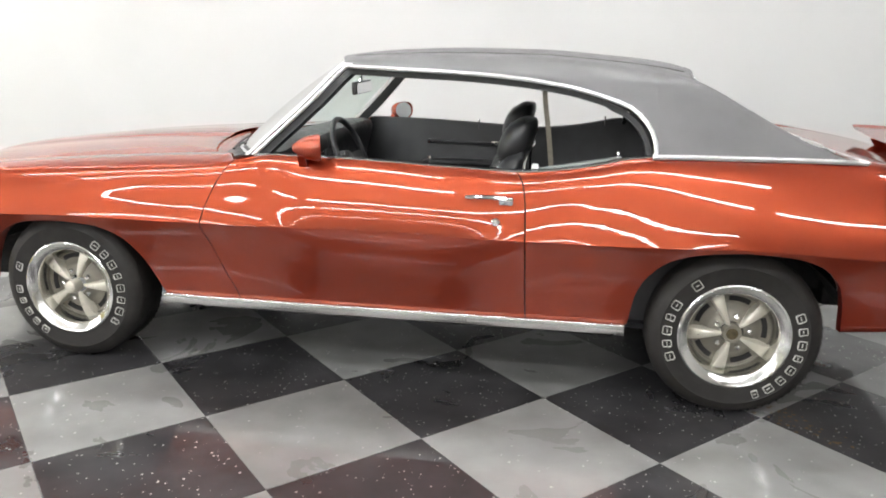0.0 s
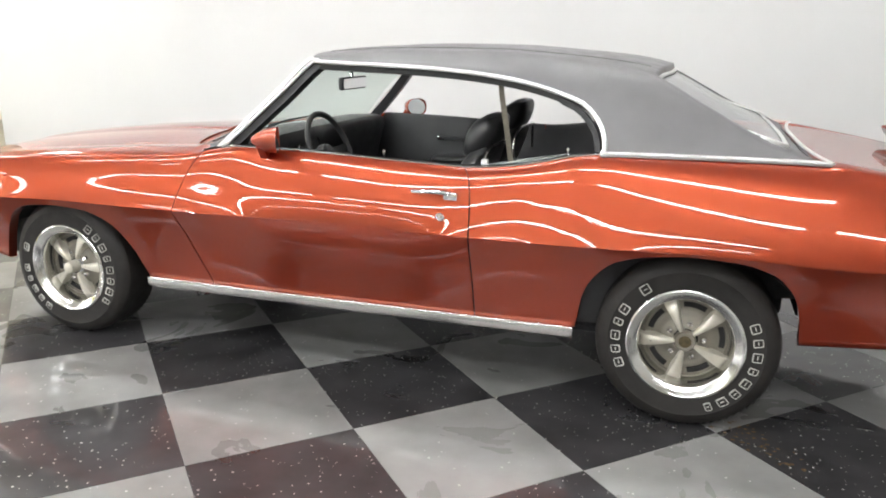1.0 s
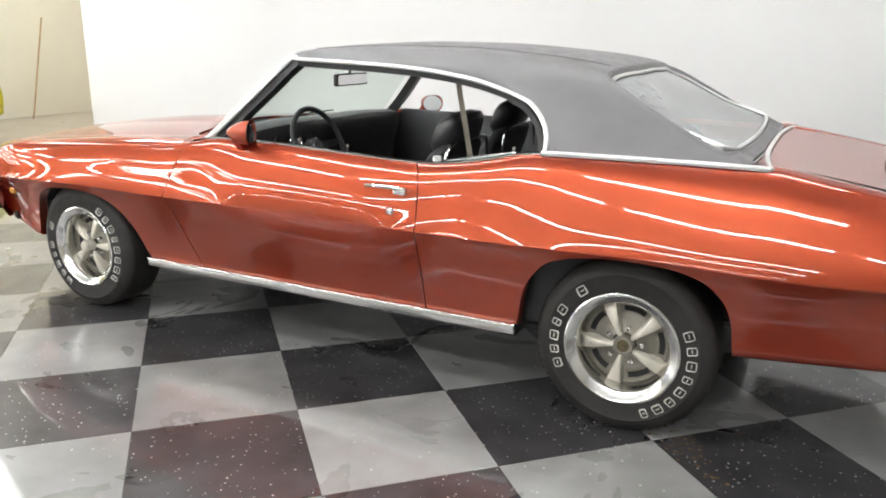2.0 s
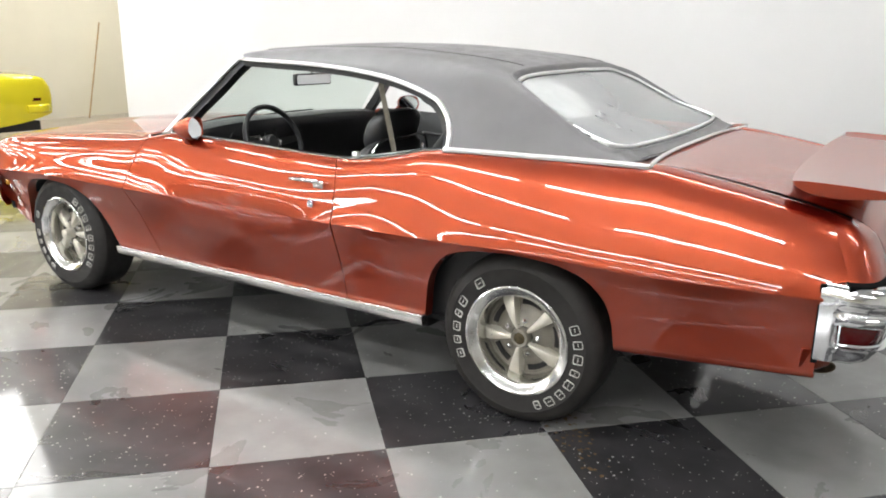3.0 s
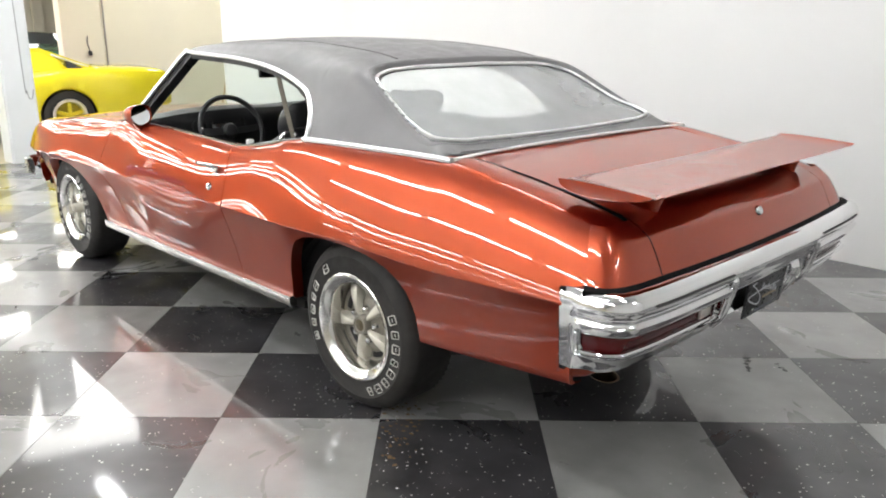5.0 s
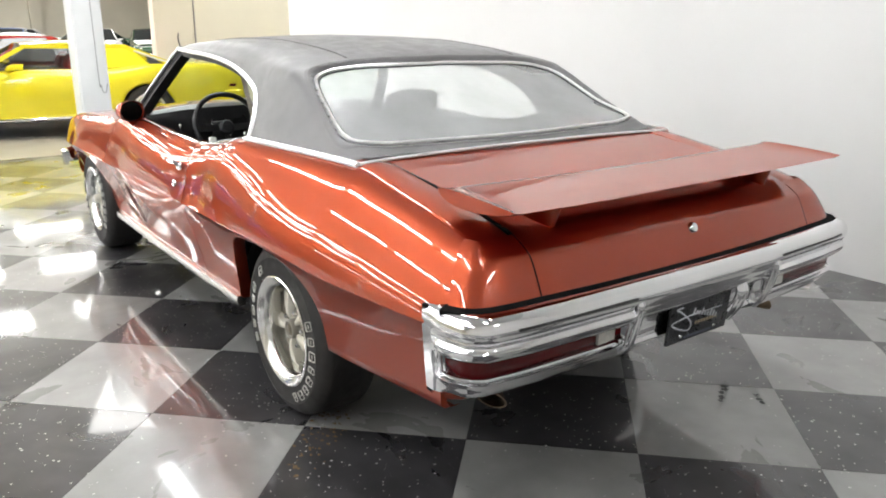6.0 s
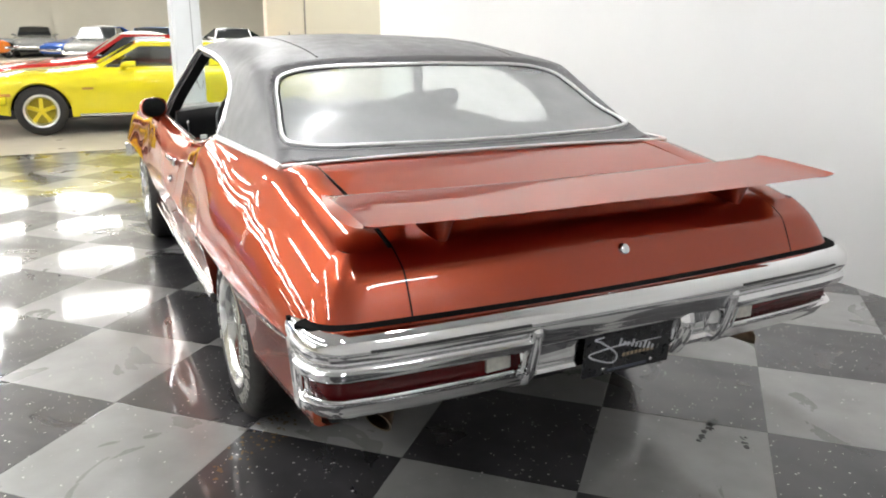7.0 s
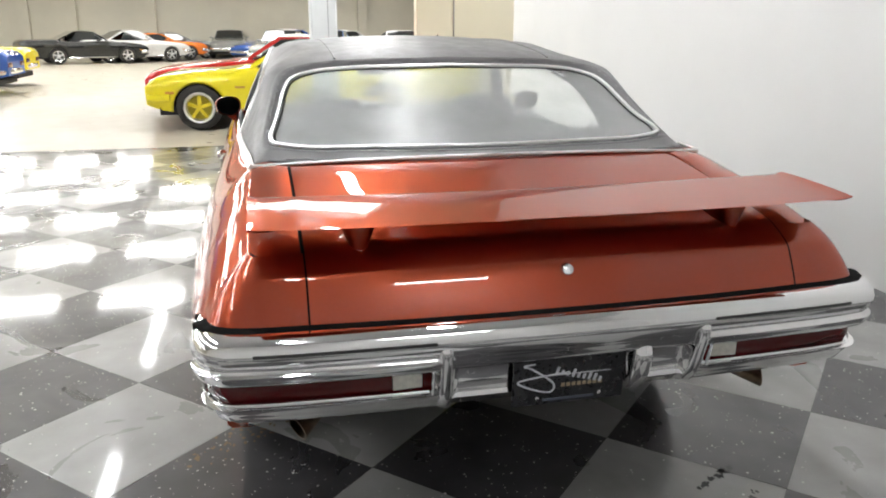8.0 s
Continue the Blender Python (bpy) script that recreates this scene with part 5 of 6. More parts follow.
def road_wheel(spin, turn, cap):
    w = empty("wheel")
    bm = bmesh.new()
    R = HUB_Z - 0.0015
    lathe(bm, [(0.196, -0.108), (0.203, -0.118), (0.212, -0.121), (0.222, -0.121), (0.228, -0.1235), (0.234, -0.1235), (0.240, -0.1255), (0.275, -0.1225), (0.279, -0.1245), (0.284, -0.1225), (0.300, -0.117), (0.314, -0.108), (0.325, -0.096), (R - 0.004, -0.088), (R - 0.001, -0.078), (R, -0.045), (R, 0.045), (R - 0.001, 0.078), (R - 0.004, 0.088), (0.314, 0.108), (0.285, 0.122), (0.24, 0.125), (0.203, 0.118), (0.196, 0.108)], 96)
    tyre = part("tyre", bm, RUBBER, w, "black radial tyre with raised white outlined marking", sharp=40)
    bm = bmesh.new()
    for k in range(72):
        a = 2 * math.pi * k / 72
        for y0, y1, tw in ((-0.086, -0.052, 0.10), (0.052, 0.086, -0.10), (-0.03, 0.03, 0.05)):
            p = [(a, y0), (a + 0.028, y0), (a + 0.028 + tw, y1), (a + tw, y1)]
            q = [bm.verts.new(((R + 0.0012) * math.cos(t), y, (R + 0.0012) * math.sin(t))) for t, y in p]
            bm.faces.new(q)
    tagged(part("tread", bm, RUBBER, w, smooth=False), kind="stuff")
    letters(0.2520, spin + 203, spin + 128, 7, w, (5,))
    letters(0.2520, spin + 22, spin - 66, 8, w)
    bm = bmesh.new()
    lathe(bm, [(0.214, -0.118), (0.213, -0.126), (0.207, -0.129), (0.200, -0.127), (0.190, -0.119), (0.177, -0.113), (0.172, -0.108), (0.168, -0.094), (0.164, -0.060), (0.162, -0.030)], 96)
    part("trim_ring", bm, DULL_CHROME, w, "bright polished wheel trim ring")
    bm = bmesh.new()
    lathe(bm, [(0.164, -0.020), (0.160, -0.040), (0.151, -0.045), (0.146, -0.036), (0.118, -0.030), (0.104, -0.034), (0.094, -0.046), (0.086, -0.050), (0.060, -0.060), (0.046, -0.068), (0.046, -0.050)], 80)
    lathe(bm, [(0.19, 0.10), (0.185, 0.0), (0.165, -0.03)], 60)
    part("wheel_disc", bm, GREY_WHEEL, w, "grey painted wheel centre")
    for k in range(5):
        a = radians(turn + 90 + 72 * k)
        rot = Matrix.Rotation(-a + math.pi / 2, 4, "Y")
        bm = bmesh.new()
        rings = []
        for r, hw, y, low in ((0.036, 0.0055, -0.078, -0.050), (0.056, 0.0085, -0.084, -0.046), (0.090, 0.0135, -0.082, -0.036), (0.122, 0.0185, -0.076, -0.032), (0.148, 0.0225, -0.068, -0.034), (0.162, 0.025, -0.056, -0.036)):
            rings.append([bm.verts.new(p) for p in ((-hw - 0.005, low, r), (-hw, y + 0.004, r), (-hw * 0.6, y, r), (hw * 0.6, y, r), (hw, y + 0.004, r), (hw + 0.005, low, r))])
        for p, q in zip(rings, rings[1:]):
            for j in range(5):
                bm.faces.new((p[j], p[j + 1], q[j + 1], q[j]))
        bm.faces.new(rings[-1])
        bmesh.ops.transform(bm, matrix=rot, verts=bm.verts[:])
        part("spoke", bm, SPOKE, w, sharp=50)
        b = rot @ Matrix.Rotation(radians(36), 4, "Y")
        # no hole is cut: a black strip gives the slot's shaded inside
        bm = bmesh.new()
        arc = [(0.132 * math.sin(t), -0.0345, 0.132 * math.cos(t)) for t in [radians(-18 + 36 * i / 8) for i in range(9)]]
        sweep(bm, arc, [(-0.010, -0.003), (0.010, -0.003), (0.010, 0.003), (-0.010, 0.003)], up=(0, -1, 0))
        bmesh.ops.transform(bm, matrix=b, verts=bm.verts[:])
        part("slot", bm, UNDER, w, "dark strip for the shade in a cooling slot", smooth=False)
        bm = bmesh.new()
        lathe(bm, [(0.0, -0.082), (0.005, -0.081), (0.0105, -0.076), (0.012, -0.066), (0.013, -0.050)], 6)
        bmesh.ops.translate(bm, vec=(0, 0, 0.066), verts=bm.verts[:])
        bmesh.ops.transform(bm, matrix=b, verts=bm.verts[:])
        part("lug_nut", bm, CHROME, w, sharp=20)
    bm = bmesh.new()
    if cap:
        lathe(bm, [(0.0, -0.128), (0.018, -0.127), (0.026, -0.122), (0.029, -0.112), (0.030, -0.07)], 32)
        part("centre_cap", bm, SPOKE, w, "domed silver centre cap")
    else:
        lathe(bm, [(0.0, -0.088), (0.024, -0.089), (0.027, -0.092), (0.034, -0.092), (0.037, -0.086), (0.040, -0.060)], 32)
        cap_part = part("centre_cap", bm, GREY_WHEEL, w, "grey centre cap with a dark tan emblem")
        bm = bmesh.new()
        lathe(bm, [(0.0, -0.0905), (0.020, -0.0900), (0.0235, -0.0888)], 28)
        part("emblem", bm, EMBLEM, cap_part)
    return w


TRACK = 0.755
for x, cap, spin, turn in ((0.0, True, 32, -19), (WB, False, 0, 25)):
    w = road_wheel(spin, turn, cap)
    w.parent = car
    w.matrix_basis = pose(x, -TRACK, HUB_Z)
    t = copy_thing(w, pose(x, TRACK, HUB_Z, 0, 0, 180))

# ---- cabin ----
bm = bmesh.new()
box(bm, 0.55, 2.9, -0.80, 0.80, 0.315, 0.335)
part("cabin_floor", bm, CARPET, car, smooth=False)
# dashboard
prof = [(0.60, 0.930), (0.74, 0.965), (0.86, 0.995), (0.95, 1.0), (0.99, 0.988), (1.0, 0.955), (0.985, 0.90), (0.96, 0.80), (0.94, 0.66), (0.85, 0.60), (0.62, 0.60)]
bm = bmesh.new()
rows = []
for j in range(25):
    y = 0.76 * (2 * j / 24 - 1)
    bulge = 0.035 * math.exp(-((y + 0.38) / 0.22) ** 4) - 0.03 * abs(y / 0.76) ** 6
    rows.append([bm.verts.new((x + (bulge if x > 0.9 else 0), y, z + (0.010 * math.exp(-((y + 0.38) / 0.25) ** 4) if z > 0.96 else 0) - 0.03 * abs(y / 0.76) ** 4)) for x, z in prof])
for a, b in zip(rows, rows[1:]):
    for k in range(len(prof) - 1):
        bm.faces.new((a[k], a[k + 1], b[k + 1], b[k]))
bm.faces.new(rows[0])
bm.faces.new(rows[-1][::-1])
dash = part("dashboard", bm, TRIM_BLACK, car, "black padded dashboard")
for y in (-0.50, -0.38, -0.26):
    bm = bmesh.new()
    lathe(bm, [(0.0, 0.0), (0.04, 0.0), (0.046, 0.006), (0.05, 0.0)], 24, "z")
    bmesh.ops.transform(bm, matrix=look((1.026, y, 0.905), (0.5, y, 0.84)), verts=bm.verts[:])
    part("gauge", bm, DULL_CHROME if y == -0.38 else SEAL, dash)


def steering_wheel():
    hold = Matrix.Translation((1.175, -0.385, 0.900)) @ Matrix.Rotation(radians(68), 4, "Y")
    bm = bmesh.new()
    sweep(bm, [(0.185 * math.cos(t), 0.185 * math.sin(t), 0) for t in [2 * math.pi * k / 48 for k in range(48)]], oval(0.014, 0.014, 10), closed=True)
    bmesh.ops.transform(bm, matrix=hold, verts=bm.verts[:])
    rim = part("steering_wheel", bm, TRIM_BLACK, car, "black padded steering wheel")
    for a in (0, 90, 270):
        bm = bmesh.new()
        c, s = math.cos(radians(a)), math.sin(radians(a))
        sweep(bm, [(0.03 * c, 0.03 * s, -0.035), (0.10 * c, 0.10 * s, -0.022), (0.176 * c, 0.176 * s, 0)], [(-0.018, -0.002), (0.018, -0.002), (0.018, 0.002), (-0.018, 0.002)])
        bmesh.ops.transform(bm, matrix=hold, verts=bm.verts[:])
        part("wheel_spoke", bm, plain("brushed_dark_metal", (0.16, 0.16, 0.16), 0.35, 0.9), rim)
    bm = bmesh.new()
    lathe(bm, [(0.0, 0.0), (0.03, -0.002), (0.042, -0.015), (0.045, -0.05), (0.035, -0.07), (0.03, -0.35)], 28, "z")
    bmesh.ops.transform(bm, matrix=hold, verts=bm.verts[:])
    part("steering_hub", bm, TRIM_BLACK, rim)


steering_wheel()


def pad(bm, stations, soft=0.6, wide_soft=0.45):
    """A cushion lofted through rounded stations (centre, half width, half depth, lean)."""
    rings = []
    for (x, y, z), hw, hd, lean in stations:
        c, s = math.cos(radians(lean)), math.sin(radians(lean))
        rings.append([bm.verts.new((x + hd * math.copysign(abs(math.cos(t)) ** soft, math.cos(t)) * c, y + hw * math.copysign(abs(math.sin(t)) ** wide_soft, math.sin(t)), z - hd * math.copysign(abs(math.cos(t)) ** soft, math.cos(t)) * s)) for t in [2 * math.pi * k / 28 for k in range(28)]])
    for a, b in zip(rings, rings[1:]):
        for k in range(28):
            bm.faces.new((a[k], a[(k + 1) % 28], b[(k + 1) % 28], b[k]))
    bm.faces.new(rings[0][::-1])
    bm.faces.new(rings[-1])


def bucket_seat(y, dx, rest):
    s = empty("front_seat")
    s.parent = car
    bm = bmesh.new()
    pad(bm, [((1.42 + dx, y, 0.50), 0.22, 0.05, 80), ((1.46 + dx, y, 0.50), 0.24, 0.08, 85), ((1.70 + dx, y, 0.48), 0.25, 0.085, 88), ((1.86 + dx, y, 0.46), 0.24, 0.08, 90)])
    part("seat_cushion", bm, TRIM_BLACK, s)
    bm = bmesh.new()
    pad(bm, [((1.76 + dx, y, 0.50), 0.20, 0.06, -20), ((1.78 + dx, y, 0.56), 0.25, 0.075, -20), ((1.835 + dx, y, 0.72), 0.255, 0.08, -20), ((1.895 + dx, y, 0.86), 0.24, 0.075, -20), ((1.935 + dx, y, 0.94), 0.20, 0.06, -18), ((1.945 + dx, y, 0.97), 0.15, 0.045, -18), ((1.968 + dx, y, 0.98), 0.10, 0.025, -18)])
    b = part("seat_back", bm, TRIM_BLACK, s)
    bm = bmesh.new()
    z = 1.03 + rest
    loaf = []
    for k in range(11):
        f = -1 + 0.2 * k
        g = max(0.12, (1 - abs(f) ** 2.6) ** 0.5)
        loaf.append(((1.942 + dx + 0.025 * f, y, z + 0.092 * f), 0.168 * g ** 0.5, 0.082 * g ** 0.75, -14))
    pad(bm, loaf, 0.85, 0.7)
    part("headrest", bm, TRIM_BLACK, s, "black moulded headrest")
    bm = bmesh.new()
    sweep(bm, catmull([(1.99 + dx, y - 0.235, 0.84), (1.99 + dx, y - 0.215, 0.93), (2.005 + dx, y - 0.16, 0.985), (2.015 + dx, y, 0.99), (2.005 + dx, y + 0.16, 0.985), (1.99 + dx, y + 0.215, 0.93), (1.99 + dx, y + 0.235, 0.84)], 5), oval(0.006, 0.006, 6), up=(1, 0, 0))
    part("seat_trim", bm, DULL_CHROME, b, "bright edge trim on the seat back")


bucket_seat(-0.40, 0.0, -0.012)
bucket_seat(0.36, -0.05, 0.0)
bm = bmesh.new()
pad(bm, [((2.30, 0, 0.50), 0.56, 0.06, 80), ((2.34, 0, 0.50), 0.60, 0.09, 88), ((2.60, 0, 0.48), 0.60, 0.09, 92)])
part("rear_seat_cushion", bm, TRIM_BLACK, car)
bm = bmesh.new()
pad(bm, [((2.62, 0, 0.52), 0.60, 0.08, -20), ((2.68, 0, 0.72), 0.61, 0.09, -20), ((2.74, 0, 0.87), 0.60, 0.085, -22), ((2.77, 0, 0.93), 0.56, 0.05, -25), ((2.775, 0, 0.945), 0.50, 0.02, -25)])
part("rear_seat_back", bm, TRIM_BLACK, car)
bm = bmesh.new()
box(bm, 2.74, 3.2, -0.70, 0.70, 0.905, 0.93, 0.006)
part("parcel_shelf", bm, plain("grey_felt", (0.10, 0.10, 0.10), 0.9, 0, 0.2, 40, 0.6, 400), car, "dark grey felt parcel shelf")
# door and quarter trim panels, handles
for s in (-1, 1):
    bm = bmesh.new()
    rows = []
    xs = spread(0.80, 2.80, 36) + [2.80]
    for x in xs:
        yt, zt = top_y(x) - 0.012, top_z(x) + 0.011
        rows.append([bm.verts.new((x, s * y, z)) for y, z in ((yt, zt), (yt - 0.012, zt - 0.006), (yt - 0.02, zt - 0.03), (yt - 0.015, 0.75), (yt - 0.03, 0.72), (yt - 0.03, 0.34))])
    for a, b in zip(rows, rows[1:]):
        for k in range(5):
            bm.faces.new((a[k], a[k + 1], b[k + 1], b[k]))
    p = part("door_trim", bm, TRIM_BLACK, car, "black door trim panel")
    bm = bmesh.new()
    sweep(bm, catmull([(1.30, s * 0.775, 0.70), (1.36, s * 0.745, 0.715), (1.70, s * 0.742, 0.72), (1.80, s * 0.775, 0.71)], 5), oval(0.035, 0.03, 10))
    part("armrest", bm, TRIM_BLACK, p)
    bm = bmesh.new()
    sweep(bm, catmull([(1.34, s * 0.79, 0.845), (1.37, s * 0.765, 0.845), (1.68, s * 0.765, 0.835), (1.72, s * 0.79, 0.835)], 5), oval(0.012, 0.010, 8))
    part("pull_strap", bm, TRIM_BLACK, p)
    for x in (1.335, 1.725):
        bm = bmesh.new()
        box(bm, x - 0.025, x + 0.025, s * 0.782 - 0.01, s * 0.782 + 0.01, 0.828, 0.856, 0.005)
        part("strap_plate", bm, CHROME, p, "bright strap end plate")
    for x in (1.62, 2.36):
        z0 = top_z(x) - 0.002
        bm = bmesh.new()
        lathe(bm, [(0.0, 0.036), (0.006, 0.034), (0.007, 0.026), (0.0035, 0.022), (0.0035, -0.02)], 12, "z")
        bmesh.ops.translate(bm, vec=(x, s * (top_y(x) - 0.052), z0), verts=bm.verts[:])
        part("lock_button", bm, CHROME, p, "small chrome lock button")
# rear-view mirror
bm = bmesh.new()
box(bm, -0.014, 0.012, -0.145, 0.145, -0.032, 0.032, 0.012)
bmesh.ops.transform(bm, matrix=pose(1.125, -0.02, 1.200), verts=bm.verts[:])
rv = part("inside_mirror", bm, TRIM_BLACK, car, "inside rear-view mirror on a chrome stem")
bm = bmesh.new()
bm.faces.new([bm.verts.new((0.0135, y, z)) for y, z in rounded_loop(0.136, 0.025, 0.014, 4)])
bmesh.ops.transform(bm, matrix=pose(1.125, -0.02, 1.200), verts=bm.verts[:])
part("mirror_glass", bm, MIRROR, rv)
bm = bmesh.new()
sweep(bm, [(1.120, -0.02, 1.225), (1.112, -0.01, 1.29), (1.11, 0, 1.345)], oval(0.008, 0.008, 8), up=(1, 0, 0))
part("mirror_stem", bm, CHROME, rv)
# top edge of the rear side window, wound down behind its slot
bm = bmesh.new()
sweep(bm, [(x, -(top_y(x) - 0.040), top_z(x) + 0.004 + 0.010 * math.sin(math.pi * (x - 2.04) / 0.36)) for x in spread(2.04, 2.40, 14)], [(-0.016, -0.010), (0.016, -0.010), (0.016, 0.003), (-0.016, 0.005)])
part("quarter_glass_edge", bm, PALE_EDGE, car, "pale top edge of the lowered rear side window")
bm = bmesh.new()
box(bm, 2.030, 2.056, -0.808, -0.780, 0.930, 0.966, 0.005)
part("window_stop", bm, CLIP_WHITE, car, "small white window stop")
# hanging belt
for s in (-1,):
    bm = bmesh.new()
    sweep(bm, catmull([(2.06, s * 0.645, 1.262), (2.065, s * 0.64, 1.20), (2.085, s * 0.62, 1.06), (2.10, s * 0.60, 0.93), (2.12, s * 0.58, 0.76)], 6), [(-0.011, -0.0015), (0.011, -0.0015), (0.011, 0.0015), (-0.011, 0.0015)], out=lambda i: (0.8, 0.5, 0))
    part("seat_belt", bm, BUCKLE, car, "hanging grey-brown shoulder belt")

# ---- other parked cars ----
DARK_GLASS = plain("dark_car_glass", (0.02, 0.023, 0.025), 0.05, 0, 0.2, 6, coat=1.0)
SMOKED = glass_mat("smoked_car_glass", (0.30, 0.31, 0.30))
PALE_GLASS = plain("pale_dusty_glass", (0.40, 0.44, 0.43), 0.12, 0, 0.1, 6, coat=1.0)
RED_TRIM = plain("red_interior_vinyl", (0.55, 0.03, 0.02), 0.5, 0, 0.15, 9)


def parked_car(m, label, colour, wheel_colour=(0.55, 0.55, 0.55), wheelbase=2.74, nose=-0.95, tail=3.95, belt=0.90, roof=1.27, roof_paint=None, open_window=False, stripe=None, cabin=(0.75, 2.75)):
    """A coupe in its own measures: nose towards -x, front axle at x = 0."""
    c = empty("car", m)
    paint = car_paint("car_paint", colour, colour, 0.15)
    W = 0.90
    top = line((nose, 0.62), (nose + 0.12, 0.72), (nose + 0.5, 0.80), (0.3, belt - 0.05), (0.8, belt), (2.2, belt - 0.01), (2.9, belt + 0.05), (tail - 0.4, belt + 0.04), (tail - 0.05, belt), (tail, belt - 0.08))
    wide = line((nose, 0.70), (nose + 0.12, 0.80), (nose + 0.5, W - 0.03), (0.4, W), (1.6, W - 0.02), (2.7, W + 0.01), (tail - 0.4, W - 0.03), (tail - 0.08, 0.82), (tail, 0.76))
    low = line((nose, 0.36), (nose + 0.3, 0.28), (0, 0.24), (2.6, 0.24), (tail - 0.5, 0.32), (tail, 0.42))
    xs = sorted(set([round(nose + (tail - nose) * k / 60, 4) for k in range(61)] + [round(a + 0.37 * math.cos(math.pi * k / 18), 4) for a in (0, wheelbase) for k in range(19)]))
    cols = []
    for x in xs:
        zt, w, zb = top(x), wide(x), low(x)
        for a in (0, wheelbase):
            if abs(x - a) < 0.37:
                zb = max(zb, 0.30 + math.sqrt(0.37 ** 2 - (x - a) ** 2))
        zm = 0.62
        zb = min(zb, zt - 0.1)
        half_sec = [(0, zt + 0.035), (w * 0.45, zt + 0.03), (w * 0.78, zt + 0.012), (w * 0.92, zt - 0.005), (w * 0.965, zt - 0.04), (w * 0.99, (zt + max(zm, zb)) / 2), (w, max(zm, zb + 0.03)), (w * 0.985, max(zm - 0.08, zb + 0.02)), (w * 0.96, max(0.42, zb + 0.01)), (w * 0.94, zb)]
        cols.append([(x, -y, z) for y, z in half_sec[::-1]] + [(x, y, z) for y, z in half_sec[1:]])
    nv = len(cols[0])
    faces = grid_faces(len(cols), nv) + [tuple(range(nv)), tuple((len(cols) - 1) * nv + k for k in range(nv))[::-1]]
    mesh_object("body", [p for k in cols for p in k], faces, paint, c, sharp=60)
    bm = bmesh.new()
    for a in (0, wheelbase):
        for s in (-1, 1):
            rim = [bm.verts.new((a + 0.39 * math.cos(math.pi * k / 14), s * 0.84, 0.28 + 0.39 * math.sin(math.pi * k / 14))) for k in range(15)]
            inn = [bm.verts.new((v.co.x, s * 0.5, v.co.z)) for v in rim]
            for k in range(14):
                bm.faces.new((rim[k], rim[k + 1], inn[k + 1], inn[k]))
            bm.faces.new(inn)
    box(bm, nose + 0.2, tail - 0.2, -0.78, 0.78, 0.22, 0.34)
    part("underbody", bm, UNDER, c, smooth=False)
    # greenhouse
    x0, x1 = cabin
    k0, k1 = x0 + 0.52, x1 - 0.72
    b0 = belt + 0.01
    ring_low = [(x0, 0.70, b0), (x1, 0.72, b0 + 0.05)]
    bm = bmesh.new()
    rows = []
    for i in range(13):
        f = i / 12
        x = k0 + (k1 - k0) * f
        z = roof - 0.05 * (2 * f - 1) ** 2 - 0.02 * f
        rows.append([bm.verts.new((x, 0.62 * g, z - 0.05 * abs(g) ** 3)) for g in [j / 6 - 1 for j in range(13)]])
    for a, b in zip(rows, rows[1:]):
        for j in range(12):
            bm.faces.new((a[j], a[j + 1], b[j + 1], b[j]))
    part("roof", bm, roof_paint or paint, c)
    bm = bmesh.new()
    zr = roof - 0.10
    def quad(p, bmq):
        bmq.faces.new([bmq.verts.new(q) for q in p])
    quad([(x0, -0.70, b0), (x0, 0.70, b0), (k0, 0.60, zr + 0.04), (k0, -0.60, zr + 0.04)], bm)
    part("windscreen", bm, DARK_GLASS if not open_window else GLASS, c, smooth=False)
    bm = bmesh.new()
    quad([(x1, -0.66, b0 + 0.03), (k1, -0.58, zr + 0.03), (k1, 0.58, zr + 0.03), (x1, 0.66, b0 + 0.03)], bm)
    part("rear_window", bm, DARK_GLASS if not open_window else PALE_GLASS, c, smooth=False)
    for s in (-1, 1):
        bm = bmesh.new()
        if open_window:
            quad([(k1 - 0.32, s * 0.71, b0), (k1 + 0.30, s * 0.70, b0 + 0.04), (k1 + 0.10, s * 0.62, zr - 0.03), (k1 - 0.25, s * 0.61, zr + 0.01)], bm)
            pane = bmesh.new()
            quad([(x0 + 0.20, s * 0.728, b0), (k1 - 0.32, s * 0.712, b0), (k1 - 0.25, s * 0.612, zr + 0.008), (k0 + 0.05, s * 0.615, zr + 0.008)], pane)
            part("door_window", pane, SMOKED, c, "dark tinted door window", smooth=False).visible_shadow = False
            tri = bmesh.new()
            quad([(k1 + 0.30, s * 0.702, b0 + 0.035), (k1 + 0.62, s * 0.702, b0 + 0.035), (k1 + 0.27, s * 0.668, b0 + 0.15)], tri)
            part("quarter_window", tri, DARK_GLASS, c, "dark triangular quarter window", smooth=False)
            rim = bmesh.new()
            sweep(rim, [(k1 + 0.12, s * 0.64, zr - 0.05), (k1 + 0.42, s * 0.69, b0 + 0.11), (x1 - 0.02, s * 0.70, b0 + 0.035)], oval(0.014, 0.012, 6), up=(0, 1, 0))
            part("window_trim", rim, MOULDING, c, "bright rear window trim")
        else:
            quad([(x0 + 0.16, s * 0.735, b0), (x1 - 0.55, s * 0.735, b0), (k1 - 0.10, s * 0.625, zr + 0.01), (k0 + 0.05, s * 0.625, zr + 0.01)], bm)
        part("side_window", bm, DARK_GLASS if not open_window else paint, c, smooth=False)
